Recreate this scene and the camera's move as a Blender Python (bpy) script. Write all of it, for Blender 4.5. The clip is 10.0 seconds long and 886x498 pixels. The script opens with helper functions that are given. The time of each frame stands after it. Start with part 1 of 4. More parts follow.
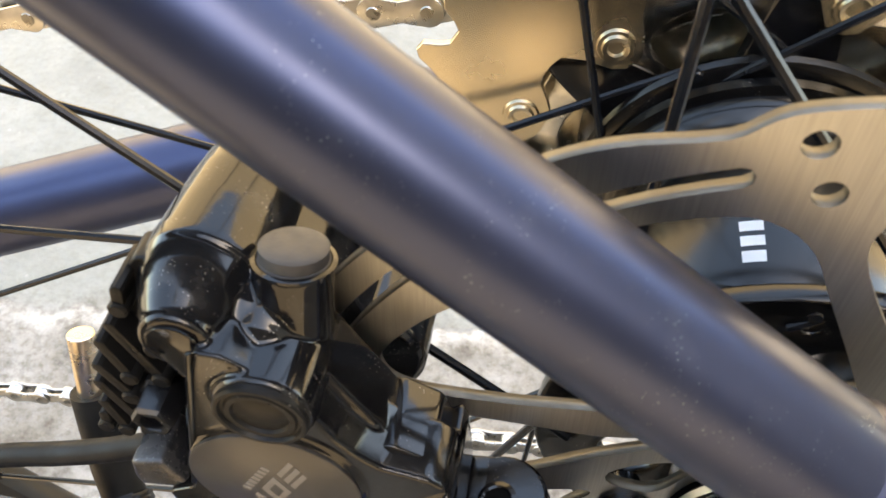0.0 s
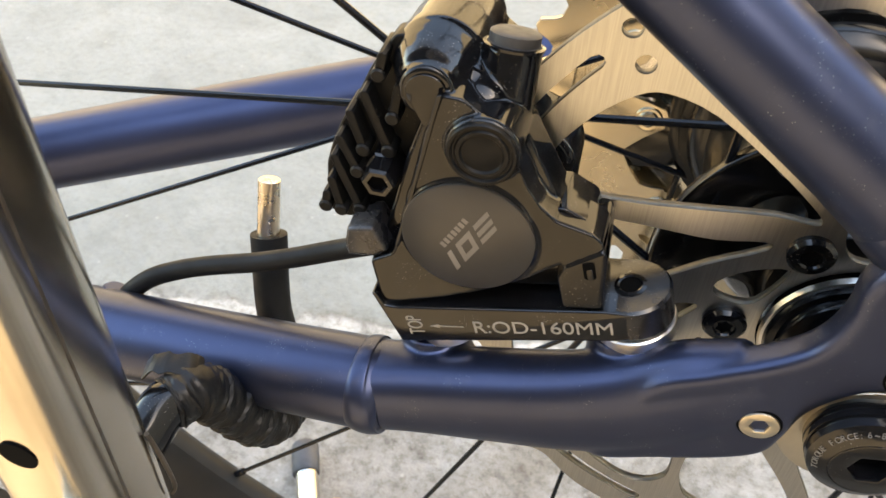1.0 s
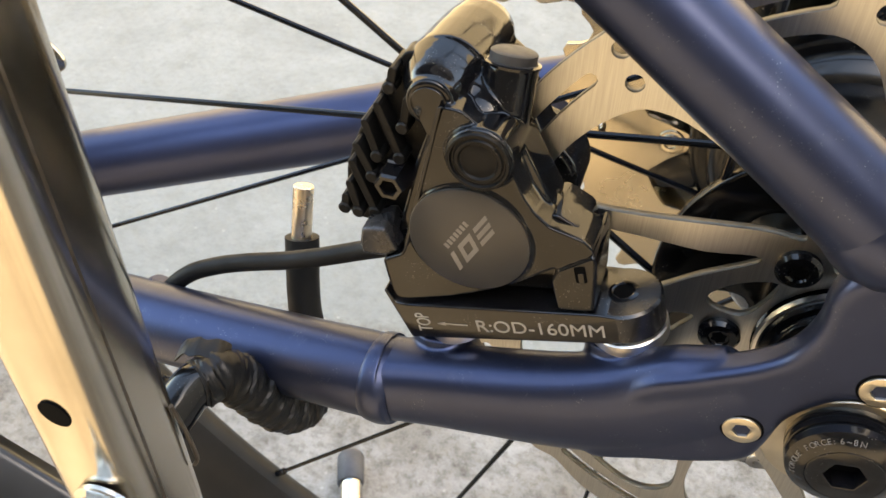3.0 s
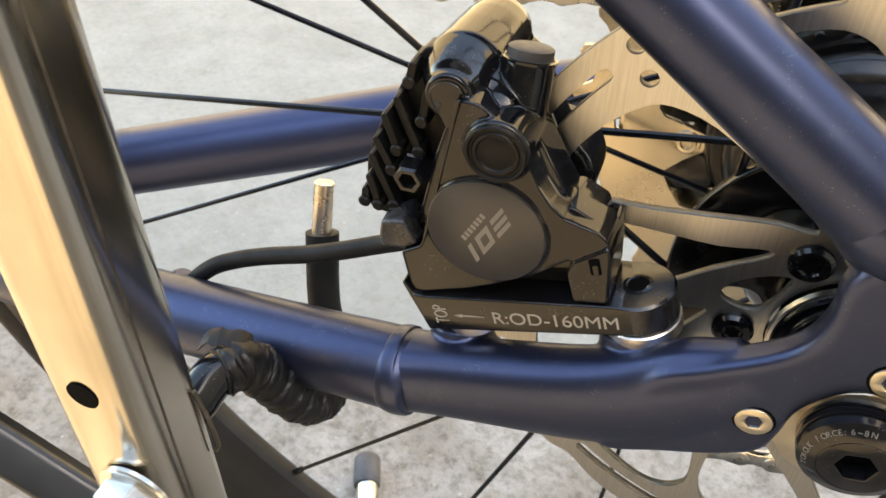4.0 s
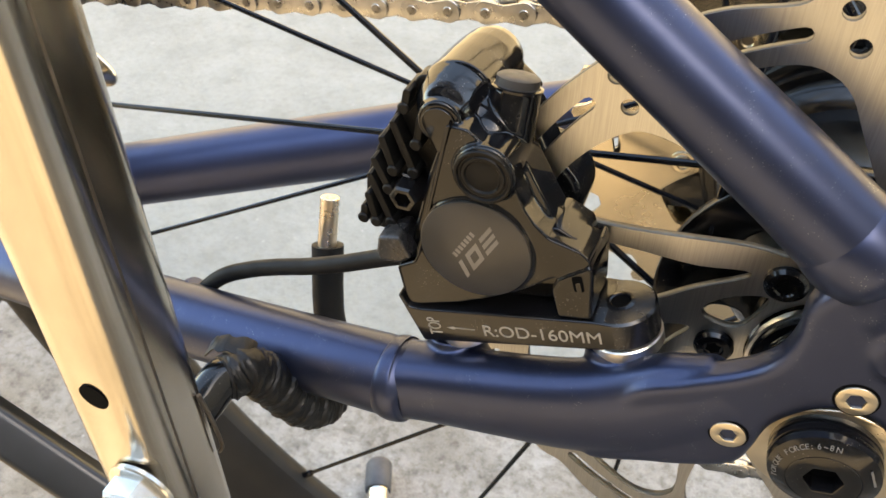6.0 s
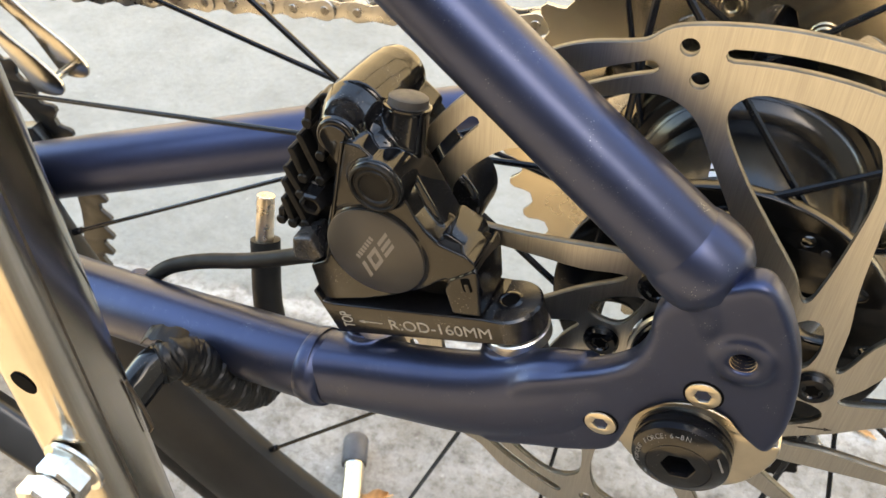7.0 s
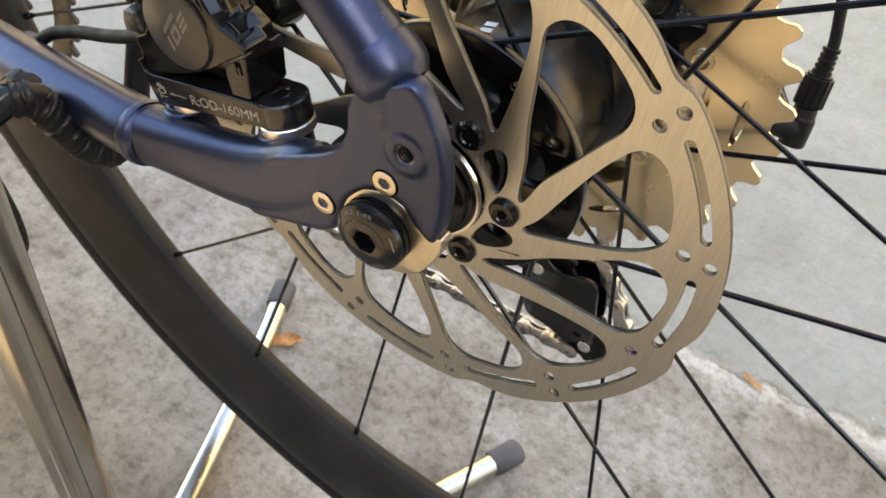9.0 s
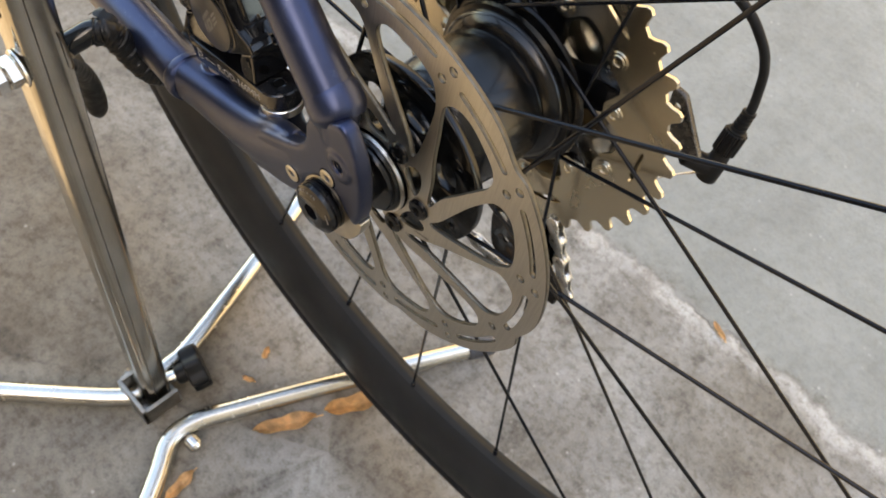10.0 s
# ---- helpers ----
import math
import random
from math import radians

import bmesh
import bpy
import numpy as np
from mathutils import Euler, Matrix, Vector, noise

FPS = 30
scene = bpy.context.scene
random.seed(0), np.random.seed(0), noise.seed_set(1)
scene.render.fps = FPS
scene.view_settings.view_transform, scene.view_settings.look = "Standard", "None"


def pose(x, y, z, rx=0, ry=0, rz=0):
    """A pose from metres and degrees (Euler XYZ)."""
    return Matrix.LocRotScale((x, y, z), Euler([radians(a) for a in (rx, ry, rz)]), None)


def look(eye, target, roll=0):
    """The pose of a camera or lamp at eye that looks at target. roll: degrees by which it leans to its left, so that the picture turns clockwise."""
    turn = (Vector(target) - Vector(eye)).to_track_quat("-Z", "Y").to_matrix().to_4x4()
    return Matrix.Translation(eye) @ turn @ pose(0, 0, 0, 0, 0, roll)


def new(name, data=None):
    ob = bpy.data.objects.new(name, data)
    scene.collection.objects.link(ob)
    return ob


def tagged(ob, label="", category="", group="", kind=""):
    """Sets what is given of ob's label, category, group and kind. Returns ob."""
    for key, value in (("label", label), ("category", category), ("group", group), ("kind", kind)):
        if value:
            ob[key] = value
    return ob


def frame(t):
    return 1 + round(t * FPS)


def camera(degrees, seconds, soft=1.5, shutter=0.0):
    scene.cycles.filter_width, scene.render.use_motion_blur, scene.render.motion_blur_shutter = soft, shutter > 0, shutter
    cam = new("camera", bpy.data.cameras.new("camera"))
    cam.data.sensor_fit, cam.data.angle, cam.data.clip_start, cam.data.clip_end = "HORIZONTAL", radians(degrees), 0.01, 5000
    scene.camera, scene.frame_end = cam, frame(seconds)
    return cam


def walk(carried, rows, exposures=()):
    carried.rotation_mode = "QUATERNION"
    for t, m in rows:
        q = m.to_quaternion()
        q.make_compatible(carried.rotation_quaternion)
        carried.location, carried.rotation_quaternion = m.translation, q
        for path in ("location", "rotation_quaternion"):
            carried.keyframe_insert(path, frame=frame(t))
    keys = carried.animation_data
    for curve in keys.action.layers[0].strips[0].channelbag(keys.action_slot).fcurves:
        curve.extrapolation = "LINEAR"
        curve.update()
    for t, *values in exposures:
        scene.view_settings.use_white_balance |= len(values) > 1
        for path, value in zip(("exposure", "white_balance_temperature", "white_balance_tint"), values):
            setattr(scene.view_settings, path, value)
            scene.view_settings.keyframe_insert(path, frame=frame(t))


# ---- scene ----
# ---------------------------------------------------------------- camera
cam = camera(55.0, 10.0)
cam.data.dof.use_dof = True
cam.data.dof.focus_distance = 0.175
cam.data.dof.aperture_fstop = 62.0
PATH = [
    (0.0, -0.0425, -0.0651, 0.4860, 41.90, -0.40, 9.40),
    (0.2, -0.0456, -0.0672, 0.4926, 41.82, -0.50, 9.35),
    (0.5, -0.0546, -0.0849, 0.4880, 43.28, -1.40, 10.04),
    (1.0, -0.0557, -0.1229, 0.4793, 46.70, -2.58, 13.47),
    (1.5, -0.0573, -0.1266, 0.4715, 48.14, -2.71, 15.23),
    (2.0, -0.0512, -0.1239, 0.4797, 48.23, -1.95, 16.31),
    (2.2, -0.0455, -0.1284, 0.4795, 48.72, -1.81, 16.98),
    (3.3, -0.0398, -0.1338, 0.4855, 48.28, -0.89, 18.72),
    (3.5, -0.0385, -0.1365, 0.4841, 48.73, -0.89, 19.01),
    (4.0, -0.0396, -0.1359, 0.4842, 48.98, -0.64, 19.60),
    (4.5, -0.0409, -0.1353, 0.4892, 48.85, -0.36, 19.93),
    (5.0, -0.0398, -0.1361, 0.4881, 49.03, -0.21, 20.28),
    (5.2, -0.0396, -0.1368, 0.4882, 49.12, -0.06, 20.50),
    (6.3, -0.0289, -0.1394, 0.4948, 49.53, -0.20, 21.54),
    (6.5, -0.0270, -0.1372, 0.4980, 49.04, 0.20, 21.48),
    (7.0, -0.0075, -0.1379, 0.5066, 47.70, -0.25, 22.24),
    (7.2, 0.0061, -0.1333, 0.5071, 46.75, -0.42, 23.09),
    (7.5, 0.0252, -0.1311, 0.5125, 44.09, -0.99, 24.07),
    (7.8, 0.0385, -0.1360, 0.5057, 43.28, -2.08, 25.90),
    (8.0, 0.0462, -0.1328, 0.5030, 43.05, -2.74, 26.66),
    (8.5, 0.0631, -0.1391, 0.4972, 42.83, -3.62, 28.26),
    (9.0, 0.0774, -0.1492, 0.5159, 42.05, -6.88, 32.78),
    (9.3, 0.0888, -0.1450, 0.5318, 38.48, -8.96, 36.42),
    (9.6, 0.1049, -0.1438, 0.5620, 35.85, -9.55, 40.30),
    (10.0, 0.1155, -0.1341, 0.6110, 29.65, -9.40, 46.45),
]
EXPOSURES = [(0.0, 3.78, 8800, 9), (0.5, 3.78, 8800, 8), (1.0, 3.56, 8600, 8), (2.0, 3.46, 8500, 8), (5.0, 3.45, 8500, 8), (7.5, 3.50, 8500, 7), (8.5, 3.28, 8500, 8), (9.5, 3.06, 8600, 9), (10.0, 2.96, 8600, 10)]
walk(cam, [(t, pose(x, y, z, a, b, c)) for t, x, y, z, a, b, c in PATH], EXPOSURES)

# ---------------------------------------------------------------- light
world = bpy.data.worlds.new("sky")
scene.world = world
world.use_nodes = True
wn = world.node_tree
sky = wn.nodes.new("ShaderNodeTexSky")
sky.sky_type = "NISHITA"
sky.sun_disc = False
sky.sun_elevation = radians(50)
sky.sun_rotation = radians(127)
wn.nodes["Background"].inputs["Strength"].default_value = 0.15
wn.links.new(sky.outputs[0], wn.nodes["Background"].inputs["Color"])
sun = new("sun", bpy.data.lights.new("sun", "SUN"))
sun.data.energy = 4.5
sun.data.angle = radians(1.0)
sun.data.color = (1.0, 0.86, 0.66)
sun.matrix_world = look((0.8, -0.6, 1.19), (0, 0, 0))


# ---------------------------------------------------------------- materials
def material(name, color, rough=0.5, metal=0.0, coat=0.0):
    m = bpy.data.materials.new(name)
    m.use_nodes = True
    b = m.node_tree.nodes["Principled BSDF"]
    b.inputs["Base Color"].default_value = (*color, 1)
    b.inputs["Roughness"].default_value = rough
    b.inputs["Metallic"].default_value = metal
    b.inputs["Coat Weight"].default_value = coat
    b.inputs["Coat Roughness"].default_value = 0.08
    return m


def node(m, kind, **inputs):
    n = m.node_tree.nodes.new(kind)
    for k, v in inputs.items():
        n.inputs[k.replace("_", " ")].default_value = v
    return n


def link(m, a, b):
    m.node_tree.links.new(a, b)


def coords(m, stretch=(1, 1, 1), turn=(0, 0, 0)):
    tc = m.node_tree.nodes.new("ShaderNodeTexCoord")
    mp = m.node_tree.nodes.new("ShaderNodeMapping")
    mp.inputs["Scale"].default_value = stretch
    mp.inputs["Rotation"].default_value = turn
    link(m, tc.outputs["Object"], mp.inputs["Vector"])
    return mp.outputs["Vector"]


def ramp(m, fac, stops):
    r = m.node_tree.nodes.new("ShaderNodeValToRGB")
    while len(r.color_ramp.elements) < len(stops):
        r.color_ramp.elements.new(0.5)
    for e, (p, c) in zip(r.color_ramp.elements, stops):
        e.position = p
        e.color = (*c, 1) if len(c) == 3 else c
    link(m, fac, r.inputs["Fac"])
    return r.outputs["Color"]


def noise_tex(m, vec, scale, detail=4.0, rough=0.55):
    n = node(m, "ShaderNodeTexNoise", Scale=scale, Detail=detail, Roughness=rough)
    link(m, vec, n.inputs["Vector"])
    return n.outputs["Fac"]


def mix(m, fac, a, b, mode="MIX"):
    n = m.node_tree.nodes.new("ShaderNodeMix")
    n.data_type = "RGBA"
    n.blend_type = mode
    for sock, v in ((n.inputs["Factor"], fac), (n.inputs[6], a), (n.inputs[7], b)):
        if isinstance(v, (int, float)):
            sock.default_value = v
        elif isinstance(v, tuple):
            sock.default_value = (*v, 1)
        else:
            link(m, v, sock)
    return n.outputs[2]


def bsdf(m):
    return m.node_tree.nodes["Principled BSDF"]


def bump(m, height, strength=0.2, distance=0.0005):
    b = node(m, "ShaderNodeBump", Strength=strength, Distance=distance)
    link(m, height, b.inputs["Height"])
    link(m, b.outputs["Normal"], bsdf(m).inputs["Normal"])


def worn(name, color, rough, metal=0.0, coat=0.0, spread=0.25, scale=120.0, dust=0.0, grain=0.06, dust_color=(0.45, 0.42, 0.38)):
    """A surface with blotches at two scales, a roughness that follows them, fine relief and dust specks."""
    m = material(name, color, rough, metal, coat)
    v = coords(m)
    big = noise_tex(m, v, scale, 3)
    fine = noise_tex(m, v, scale * 14, 3)
    lo = tuple(c * (1 - spread) for c in color)
    hi = tuple(min(1, c * (1 + spread)) for c in color)
    col = ramp(m, big, [(0.3, lo), (0.7, hi)])
    r = node(m, "ShaderNodeMapRange", From_Min=0.3, From_Max=0.7, To_Min=max(0.02, rough * (1 - spread)), To_Max=min(1, rough * (1 + spread)))
    link(m, noise_tex(m, v, scale * 2.3, 4), r.inputs["Value"])
    link(m, r.outputs[0], bsdf(m).inputs["Roughness"])
    if dust:
        vo = node(m, "ShaderNodeTexVoronoi", Scale=1800.0)
        link(m, v, vo.inputs["Vector"])
        spots = ramp(m, vo.outputs["Distance"], [(0.05, (1, 1, 1)), (0.16, (0, 0, 0))])
        where = ramp(m, noise_tex(m, v, 160, 3), [(0.62 - dust, (0, 0, 0)), (0.75 - dust * 0.5, (1, 1, 1))])
        film = mix(m, 1.0, ramp(m, noise_tex(m, v, 70, 6, 0.7), [(0.45, (0, 0, 0)), (0.75, (0.4 * dust, 0.4 * dust, 0.4 * dust))]), where, "MULTIPLY")
        col = mix(m, film, col, dust_color)
        col = mix(m, mix(m, 1.0, spots, where, "MULTIPLY"), col, dust_color)
    link(m, col, bsdf(m).inputs["Base Color"])
    bump(m, fine, grain, 0.0002)
    return m


M_paint = worn("navy satin paint", (0.033, 0.043, 0.085), 0.38, 0.92, 0.2, 0.07, 60, 0.08, 0.04, (0.50, 0.54, 0.54))
bsdf(M_paint).inputs["Coat Roughness"].default_value = 0.25
# same frame navy, a fifth lighter: stronger light put into the colour
M_paint_far_lit = worn("navy satin paint lightened for the far side", (0.040, 0.051, 0.102), 0.44, 0.92, 0.2, 0.05, 60, 0.0, 0.04)
bsdf(M_paint_far_lit).inputs["Coat Roughness"].default_value = 0.25
M_gloss = worn("black gloss cast alloy", (0.0040, 0.0040, 0.0045), 0.10, 0.0, 0.0, 0.25, 90, 0.14, 0.03)
bsdf(M_gloss).inputs["Specular IOR Level"].default_value = 0.33
M_grey_face = worn("satin dark grey print", (0.030, 0.028, 0.026), 0.36, 0.2, 0.0, 0.12, 80, 0.0, 0.03)
M_mark = worn("pale grey print", (0.13, 0.122, 0.113), 0.40, 0.2, 0.0, 0.15, 120, 0.0, 0.02)
M_engrave = worn("laser engraved aluminium", (0.24, 0.232, 0.216), 0.45, 0.3, 0.0, 0.12, 200, 0.0, 0.02)
M_plastic = worn("black fin plate", (0.006, 0.006, 0.006), 0.38, 0.0, 0.0, 0.3, 100, 0.06, 0.15)
M_rubber = worn("matt black rubber", (0.009, 0.009, 0.009), 0.5, 0.0, 0.0, 0.3, 90, 0.0, 0.2)
M_plug = worn("grey rubber plug", (0.032, 0.030, 0.029), 0.6, 0.0, 0.0, 0.2, 120, 0.0, 0.2)
M_tape = worn("wrinkled black tape", (0.005, 0.0052, 0.0058), 0.42, 0.0, 0.0, 0.3, 90, 0.02, 0.3)
bsdf(M_tape).inputs["Specular IOR Level"].default_value = 0.25
M_anod = worn("black anodised aluminium", (0.004, 0.004, 0.0045), 0.15, 0.0, 0.0, 0.3, 110, 0.07, 0.06)
M_block = worn("dusty anodised block", (0.02, 0.02, 0.022), 0.26, 0.4, 0.0, 0.2, 110, 0.45, 0.1)
M_ear = worn("dusty black anodising", (0.006, 0.006, 0.007), 0.22, 0.0, 0.0, 0.3, 110, 0.16, 0.12)
M_silver = worn("bare machined aluminium", (0.74, 0.71, 0.66), 0.30, 1.0, 0.0, 0.08, 150, 0.0, 0.08)
M_bar = worn("satin black bar", (0.012, 0.013, 0.014), 0.34, 0.0, 0.0, 0.15, 60, 0.0, 0.05)
M_edge = worn("blanked steel edge", (0.13, 0.12, 0.10), 0.55, 1.0, 0.0, 0.2, 150, 0.0, 0.1)
M_cap = worn("grey rubber cap", (0.045, 0.046, 0.052), 0.6, 0.0, 0.0, 0.2, 100, 0.05, 0.2)
M_bracket = worn("dull folded steel", (0.26, 0.24, 0.21), 0.42, 1.0, 0.0, 0.25, 90, 0.0, 0.2)
M_leg = worn("dulled chrome leg", (0.56, 0.53, 0.47), 0.26, 1.0, 0.0, 0.06, 60, 0.0, 0.05)
M_chrome = worn("chromed steel", (0.45, 0.418, 0.36), 0.19, 1.0, 0.0, 0.16, 26, 0.0, 0.02)
M_steel = worn("zinc-plated steel", (0.66, 0.64, 0.60), 0.25, 1.0, 0.0, 0.1, 150, 0.0, 0.1)
M_brass = worn("pale brass rod", (0.74, 0.63, 0.49), 0.28, 1.0, 0.0, 0.1, 150, 0.0, 0.08)
M_spoke = worn("black coated spoke", (0.004, 0.005, 0.007), 0.20, 0.0, 0.0, 0.2, 150, 0.0, 0.03)
M_carbon = worn("matt black carbon rim", (0.0165, 0.0165, 0.0165), 0.45, 0.0, 0.0, 0.15, 40, 0.0, 0.06)
M_tyre = worn("dark grey tyre rubber", (0.010, 0.0105, 0.0115), 0.62, 0.0, 0.0, 0.2, 60, 0.0, 0.25)
M_hub = worn("polished black hub", (0.002, 0.002, 0.0022), 0.20, 0.0, 0.0, 0.25, 60, 0.03, 0.02)
bsdf(M_hub).inputs["Specular IOR Level"].default_value = 0.32
M_cog = worn("nickel-plated cog steel", (0.52, 0.46, 0.355), 0.26, 1.0, 0.0, 0.08, 22, 0.0, 0.008)
M_chain = worn("oiled chain steel", (0.42, 0.41, 0.39), 0.30, 1.0, 0.0, 0.25, 120, 0.0, 0.1)
M_dark_chain = worn("dark chainring steel", (0.03, 0.03, 0.03), 0.4, 0.6, 0.0, 0.25, 90, 0.0, 0.1)
M_rotor = worn("brushed rotor steel", (0.43, 0.405, 0.365), 0.35, 1.0, 0.0, 0.06, 60, 0.0, 0.02)
for _m in (M_rubber, M_carbon, M_tyre, M_plastic):
    bsdf(_m).inputs["Specular IOR Level"].default_value = 0.12
bsdf(M_anod).inputs["Specular IOR Level"].default_value = 0.4
bsdf(M_spoke).inputs["Specular IOR Level"].default_value = 0.22
bsdf(M_hub).inputs["Specular IOR Level"].default_value = 0.33
M_bolt = worn("tan zinc-plated bolt", (0.54, 0.485, 0.39), 0.30, 1.0, 0.0, 0.1, 150, 0.0, 0.08)
M_seam = worn("dull weld seam", (0.10, 0.085, 0.07), 0.45, 0.8, 0.0, 0.3, 200, 0.0, 0.2)
M_knob = worn("black moulded plastic", (0.008, 0.008, 0.008), 0.42, 0.0, 0.0, 0.3, 90, 0.0, 0.2)
M_thread = worn("dull brass thread", (0.62, 0.52, 0.38), 0.40, 0.8, 0.0, 0.2, 200, 0.0, 0.1)
bsdf(M_knob).inputs["Specular IOR Level"].default_value = 0.15
# near-black colour stands in for the shade inside holes, sockets and gaps
M_bore_shade = material("painted bore shade", (0.002, 0.002, 0.002), 0.9)
bsdf(M_bore_shade).inputs["Specular IOR Level"].default_value = 0.05
M_white = material("white hub print", (0.7, 0.72, 0.75), 0.4)

# straight brushing on the rotor
_v = coords(M_rotor, (5200, 5200, 110))
_n = noise_tex(M_rotor, _v, 1.0, 4, 0.6)
_b = node(M_rotor, "ShaderNodeBump", Strength=0.13, Distance=0.0001)
link(M_rotor, _n, _b.inputs["Height"])
link(M_rotor, _b.outputs["Normal"], bsdf(M_rotor).inputs["Normal"])
_w = noise_tex(M_rotor, coords(M_rotor, (1500, 1500, 45)), 1.0, 3, 0.6)
_t = mix(M_rotor, 1.0, ramp(M_rotor, _n, [(0.35, (0.375, 0.368, 0.35)), (0.65, (0.44, 0.433, 0.41))]), ramp(M_rotor, _w, [(0.35, (0.92, 0.92, 0.92)), (0.6, (1, 1, 1))]), "MULTIPLY")
link(M_rotor, _t, bsdf(M_rotor).inputs["Base Color"])

M_floor = material("worn concrete", (0.3, 0.28, 0.25), 0.8)


def fmath(m, op, a, b=0.0):
    n = m.node_tree.nodes.new("ShaderNodeMath")
    n.operation = op
    for sock, v in zip(n.inputs, (a, b)):
        if isinstance(v, (int, float)):
            sock.default_value = v
        else:
            link(m, v, sock)
    return n.outputs[0]


_v = coords(M_floor)
_sep = M_floor.node_tree.nodes.new("ShaderNodeSeparateXYZ")
link(M_floor, _v, _sep.inputs[0])
_X, _Y = _sep.outputs["X"], _sep.outputs["Y"]
# bare screed near the stand, paler trowelled slab beyond a chipped joint
_brown = ramp(M_floor, noise_tex(M_floor, _v, 14, 8, 0.65), [(0.30, (0.120, 0.099, 0.073)), (0.50, (0.198, 0.176, 0.141)), (0.70, (0.270, 0.249, 0.209))])
_grey = ramp(M_floor, noise_tex(M_floor, _v, 11, 8, 0.65), [(0.30, (0.205, 0.196, 0.179)), (0.50, (0.270, 0.260, 0.240)), (0.70, (0.333, 0.322, 0.30))])
_pale = ramp(M_floor, noise_tex(M_floor, _v, 8, 8, 0.65), [(0.30, (0.222, 0.226, 0.207)), (0.50, (0.266, 0.273, 0.251)), (0.70, (0.31, 0.316, 0.294))])
_edge = fmath(M_floor, "ADD", fmath(M_floor, "MULTIPLY", _X, 0.35), _Y)
_edge = fmath(M_floor, "ADD", _edge, fmath(M_floor, "MULTIPLY", noise_tex(M_floor, _v, 7, 6, 0.6), 0.22))
_base = mix(M_floor, ramp(M_floor, _edge, [(0.0, (0, 0, 0)), (0.16, (1, 1, 1))]), _brown, _grey)
_stain = ramp(M_floor, noise_tex(M_floor, _v, 5.5, 7, 0.62), [(0.38, (0.76, 0.71, 0.64)), (0.54, (1.0, 1.0, 1.0))])
_base = mix(M_floor, 1.0, _base, _stain, "MULTIPLY")
_wob = fmath(M_floor, "MULTIPLY", fmath(M_floor, "SUBTRACT", noise_tex(M_floor, _v, 22, 8, 0.6), 0.5), 0.05)
_joint = fmath(M_floor, "ADD", fmath(M_floor, "SUBTRACT", fmath(M_floor, "SUBTRACT", _Y, 0.302), fmath(M_floor, "MULTIPLY", _X, 0.10)), _wob)
_j01 = fmath(M_floor, "ADD", fmath(M_floor, "MULTIPLY", _joint, 10.0), 0.5)
_base = mix(M_floor, ramp(M_floor, _j01, [(0.44, (0, 0, 0)), (0.62, (1, 1, 1))]), _base, _pale)
_chip = ramp(M_floor, _j01, [(0.26, (0, 0, 0)), (0.40, (0.8, 0.8, 0.8)), (0.47, (0.9, 0.9, 0.9)), (0.52, (0, 0, 0))])
_chip = mix(M_floor, 1.0, _chip, ramp(M_floor, noise_tex(M_floor, _v, 13, 4), [(0.32, (0, 0, 0)), (0.48, (1, 1, 1))]), "MULTIPLY")
_base = mix(M_floor, _chip, _base, (0.46, 0.445, 0.415))
_crack = ramp(M_floor, _j01, [(0.480, (0, 0, 0)), (0.495, (1, 1, 1)), (0.505, (1, 1, 1)), (0.52, (0, 0, 0))])
_crack = mix(M_floor, 1.0, _crack, ramp(M_floor, noise_tex(M_floor, _v, 10, 3), [(0.46, (0, 0, 0)), (0.60, (0.8, 0.8, 0.8))]), "MULTIPLY")
_base = mix(M_floor, _crack, _base, (0.20, 0.185, 0.165))
# ochre ground past the concrete's edge, sunny side: unseen, added for warm reflections
_warm_bounce = ramp(M_floor, noise_tex(M_floor, _v, 5, 8, 0.65), [(0.30, (0.108, 0.090, 0.066)), (0.50, (0.160, 0.136, 0.103)), (0.70, (0.215, 0.184, 0.142))])
_rim = fmath(M_floor, "SUBTRACT", fmath(M_floor, "MULTIPLY", fmath(M_floor, "ADD", _Y, 0.30), -8.0), fmath(M_floor, "MULTIPLY", noise_tex(M_floor, _v, 9, 5), 0.4))
_base = mix(M_floor, ramp(M_floor, _rim, [(0.0, (0, 0, 0)), (0.25, (1, 1, 1))]), _base, _warm_bounce)
# mottling, pits and pale grit
_c = ramp(M_floor, noise_tex(M_floor, _v, 30, 10, 0.72), [(0.34, (0.46, 0.435, 0.40)), (0.46, (0.88, 0.87, 0.855)), (0.64, (1.06, 1.06, 1.06))])
_d = ramp(M_floor, noise_tex(M_floor, _v, 130, 6, 0.75), [(0.36, (0.60, 0.575, 0.54)), (0.53, (1.0, 1.0, 1.0))])
_e = ramp(M_floor, noise_tex(M_floor, _v, 620, 3, 0.7), [(0.32, (0.84, 0.84, 0.83)), (0.60, (1.0, 1.0, 1.0))])
_mottle = mix(M_floor, 1.0, mix(M_floor, 1.0, _c, _d, "MULTIPLY"), _e, "MULTIPLY")
# the trowelled slab is smoother than the screed
_mottle = mix(M_floor, ramp(M_floor, _j01, [(0.44, (0, 0, 0)), (0.70, (0.7, 0.7, 0.7))]), _mottle, (0.76, 0.76, 0.755))
_base = mix(M_floor, 1.0, _base, _mottle, "MULTIPLY")
_vo = node(M_floor, "ShaderNodeTexVoronoi", Scale=95.0)
link(M_floor, _v, _vo.inputs["Vector"])
_grit = ramp(M_floor, _vo.outputs["Distance"], [(0.06, (1, 1, 1)), (0.16, (0, 0, 0))])
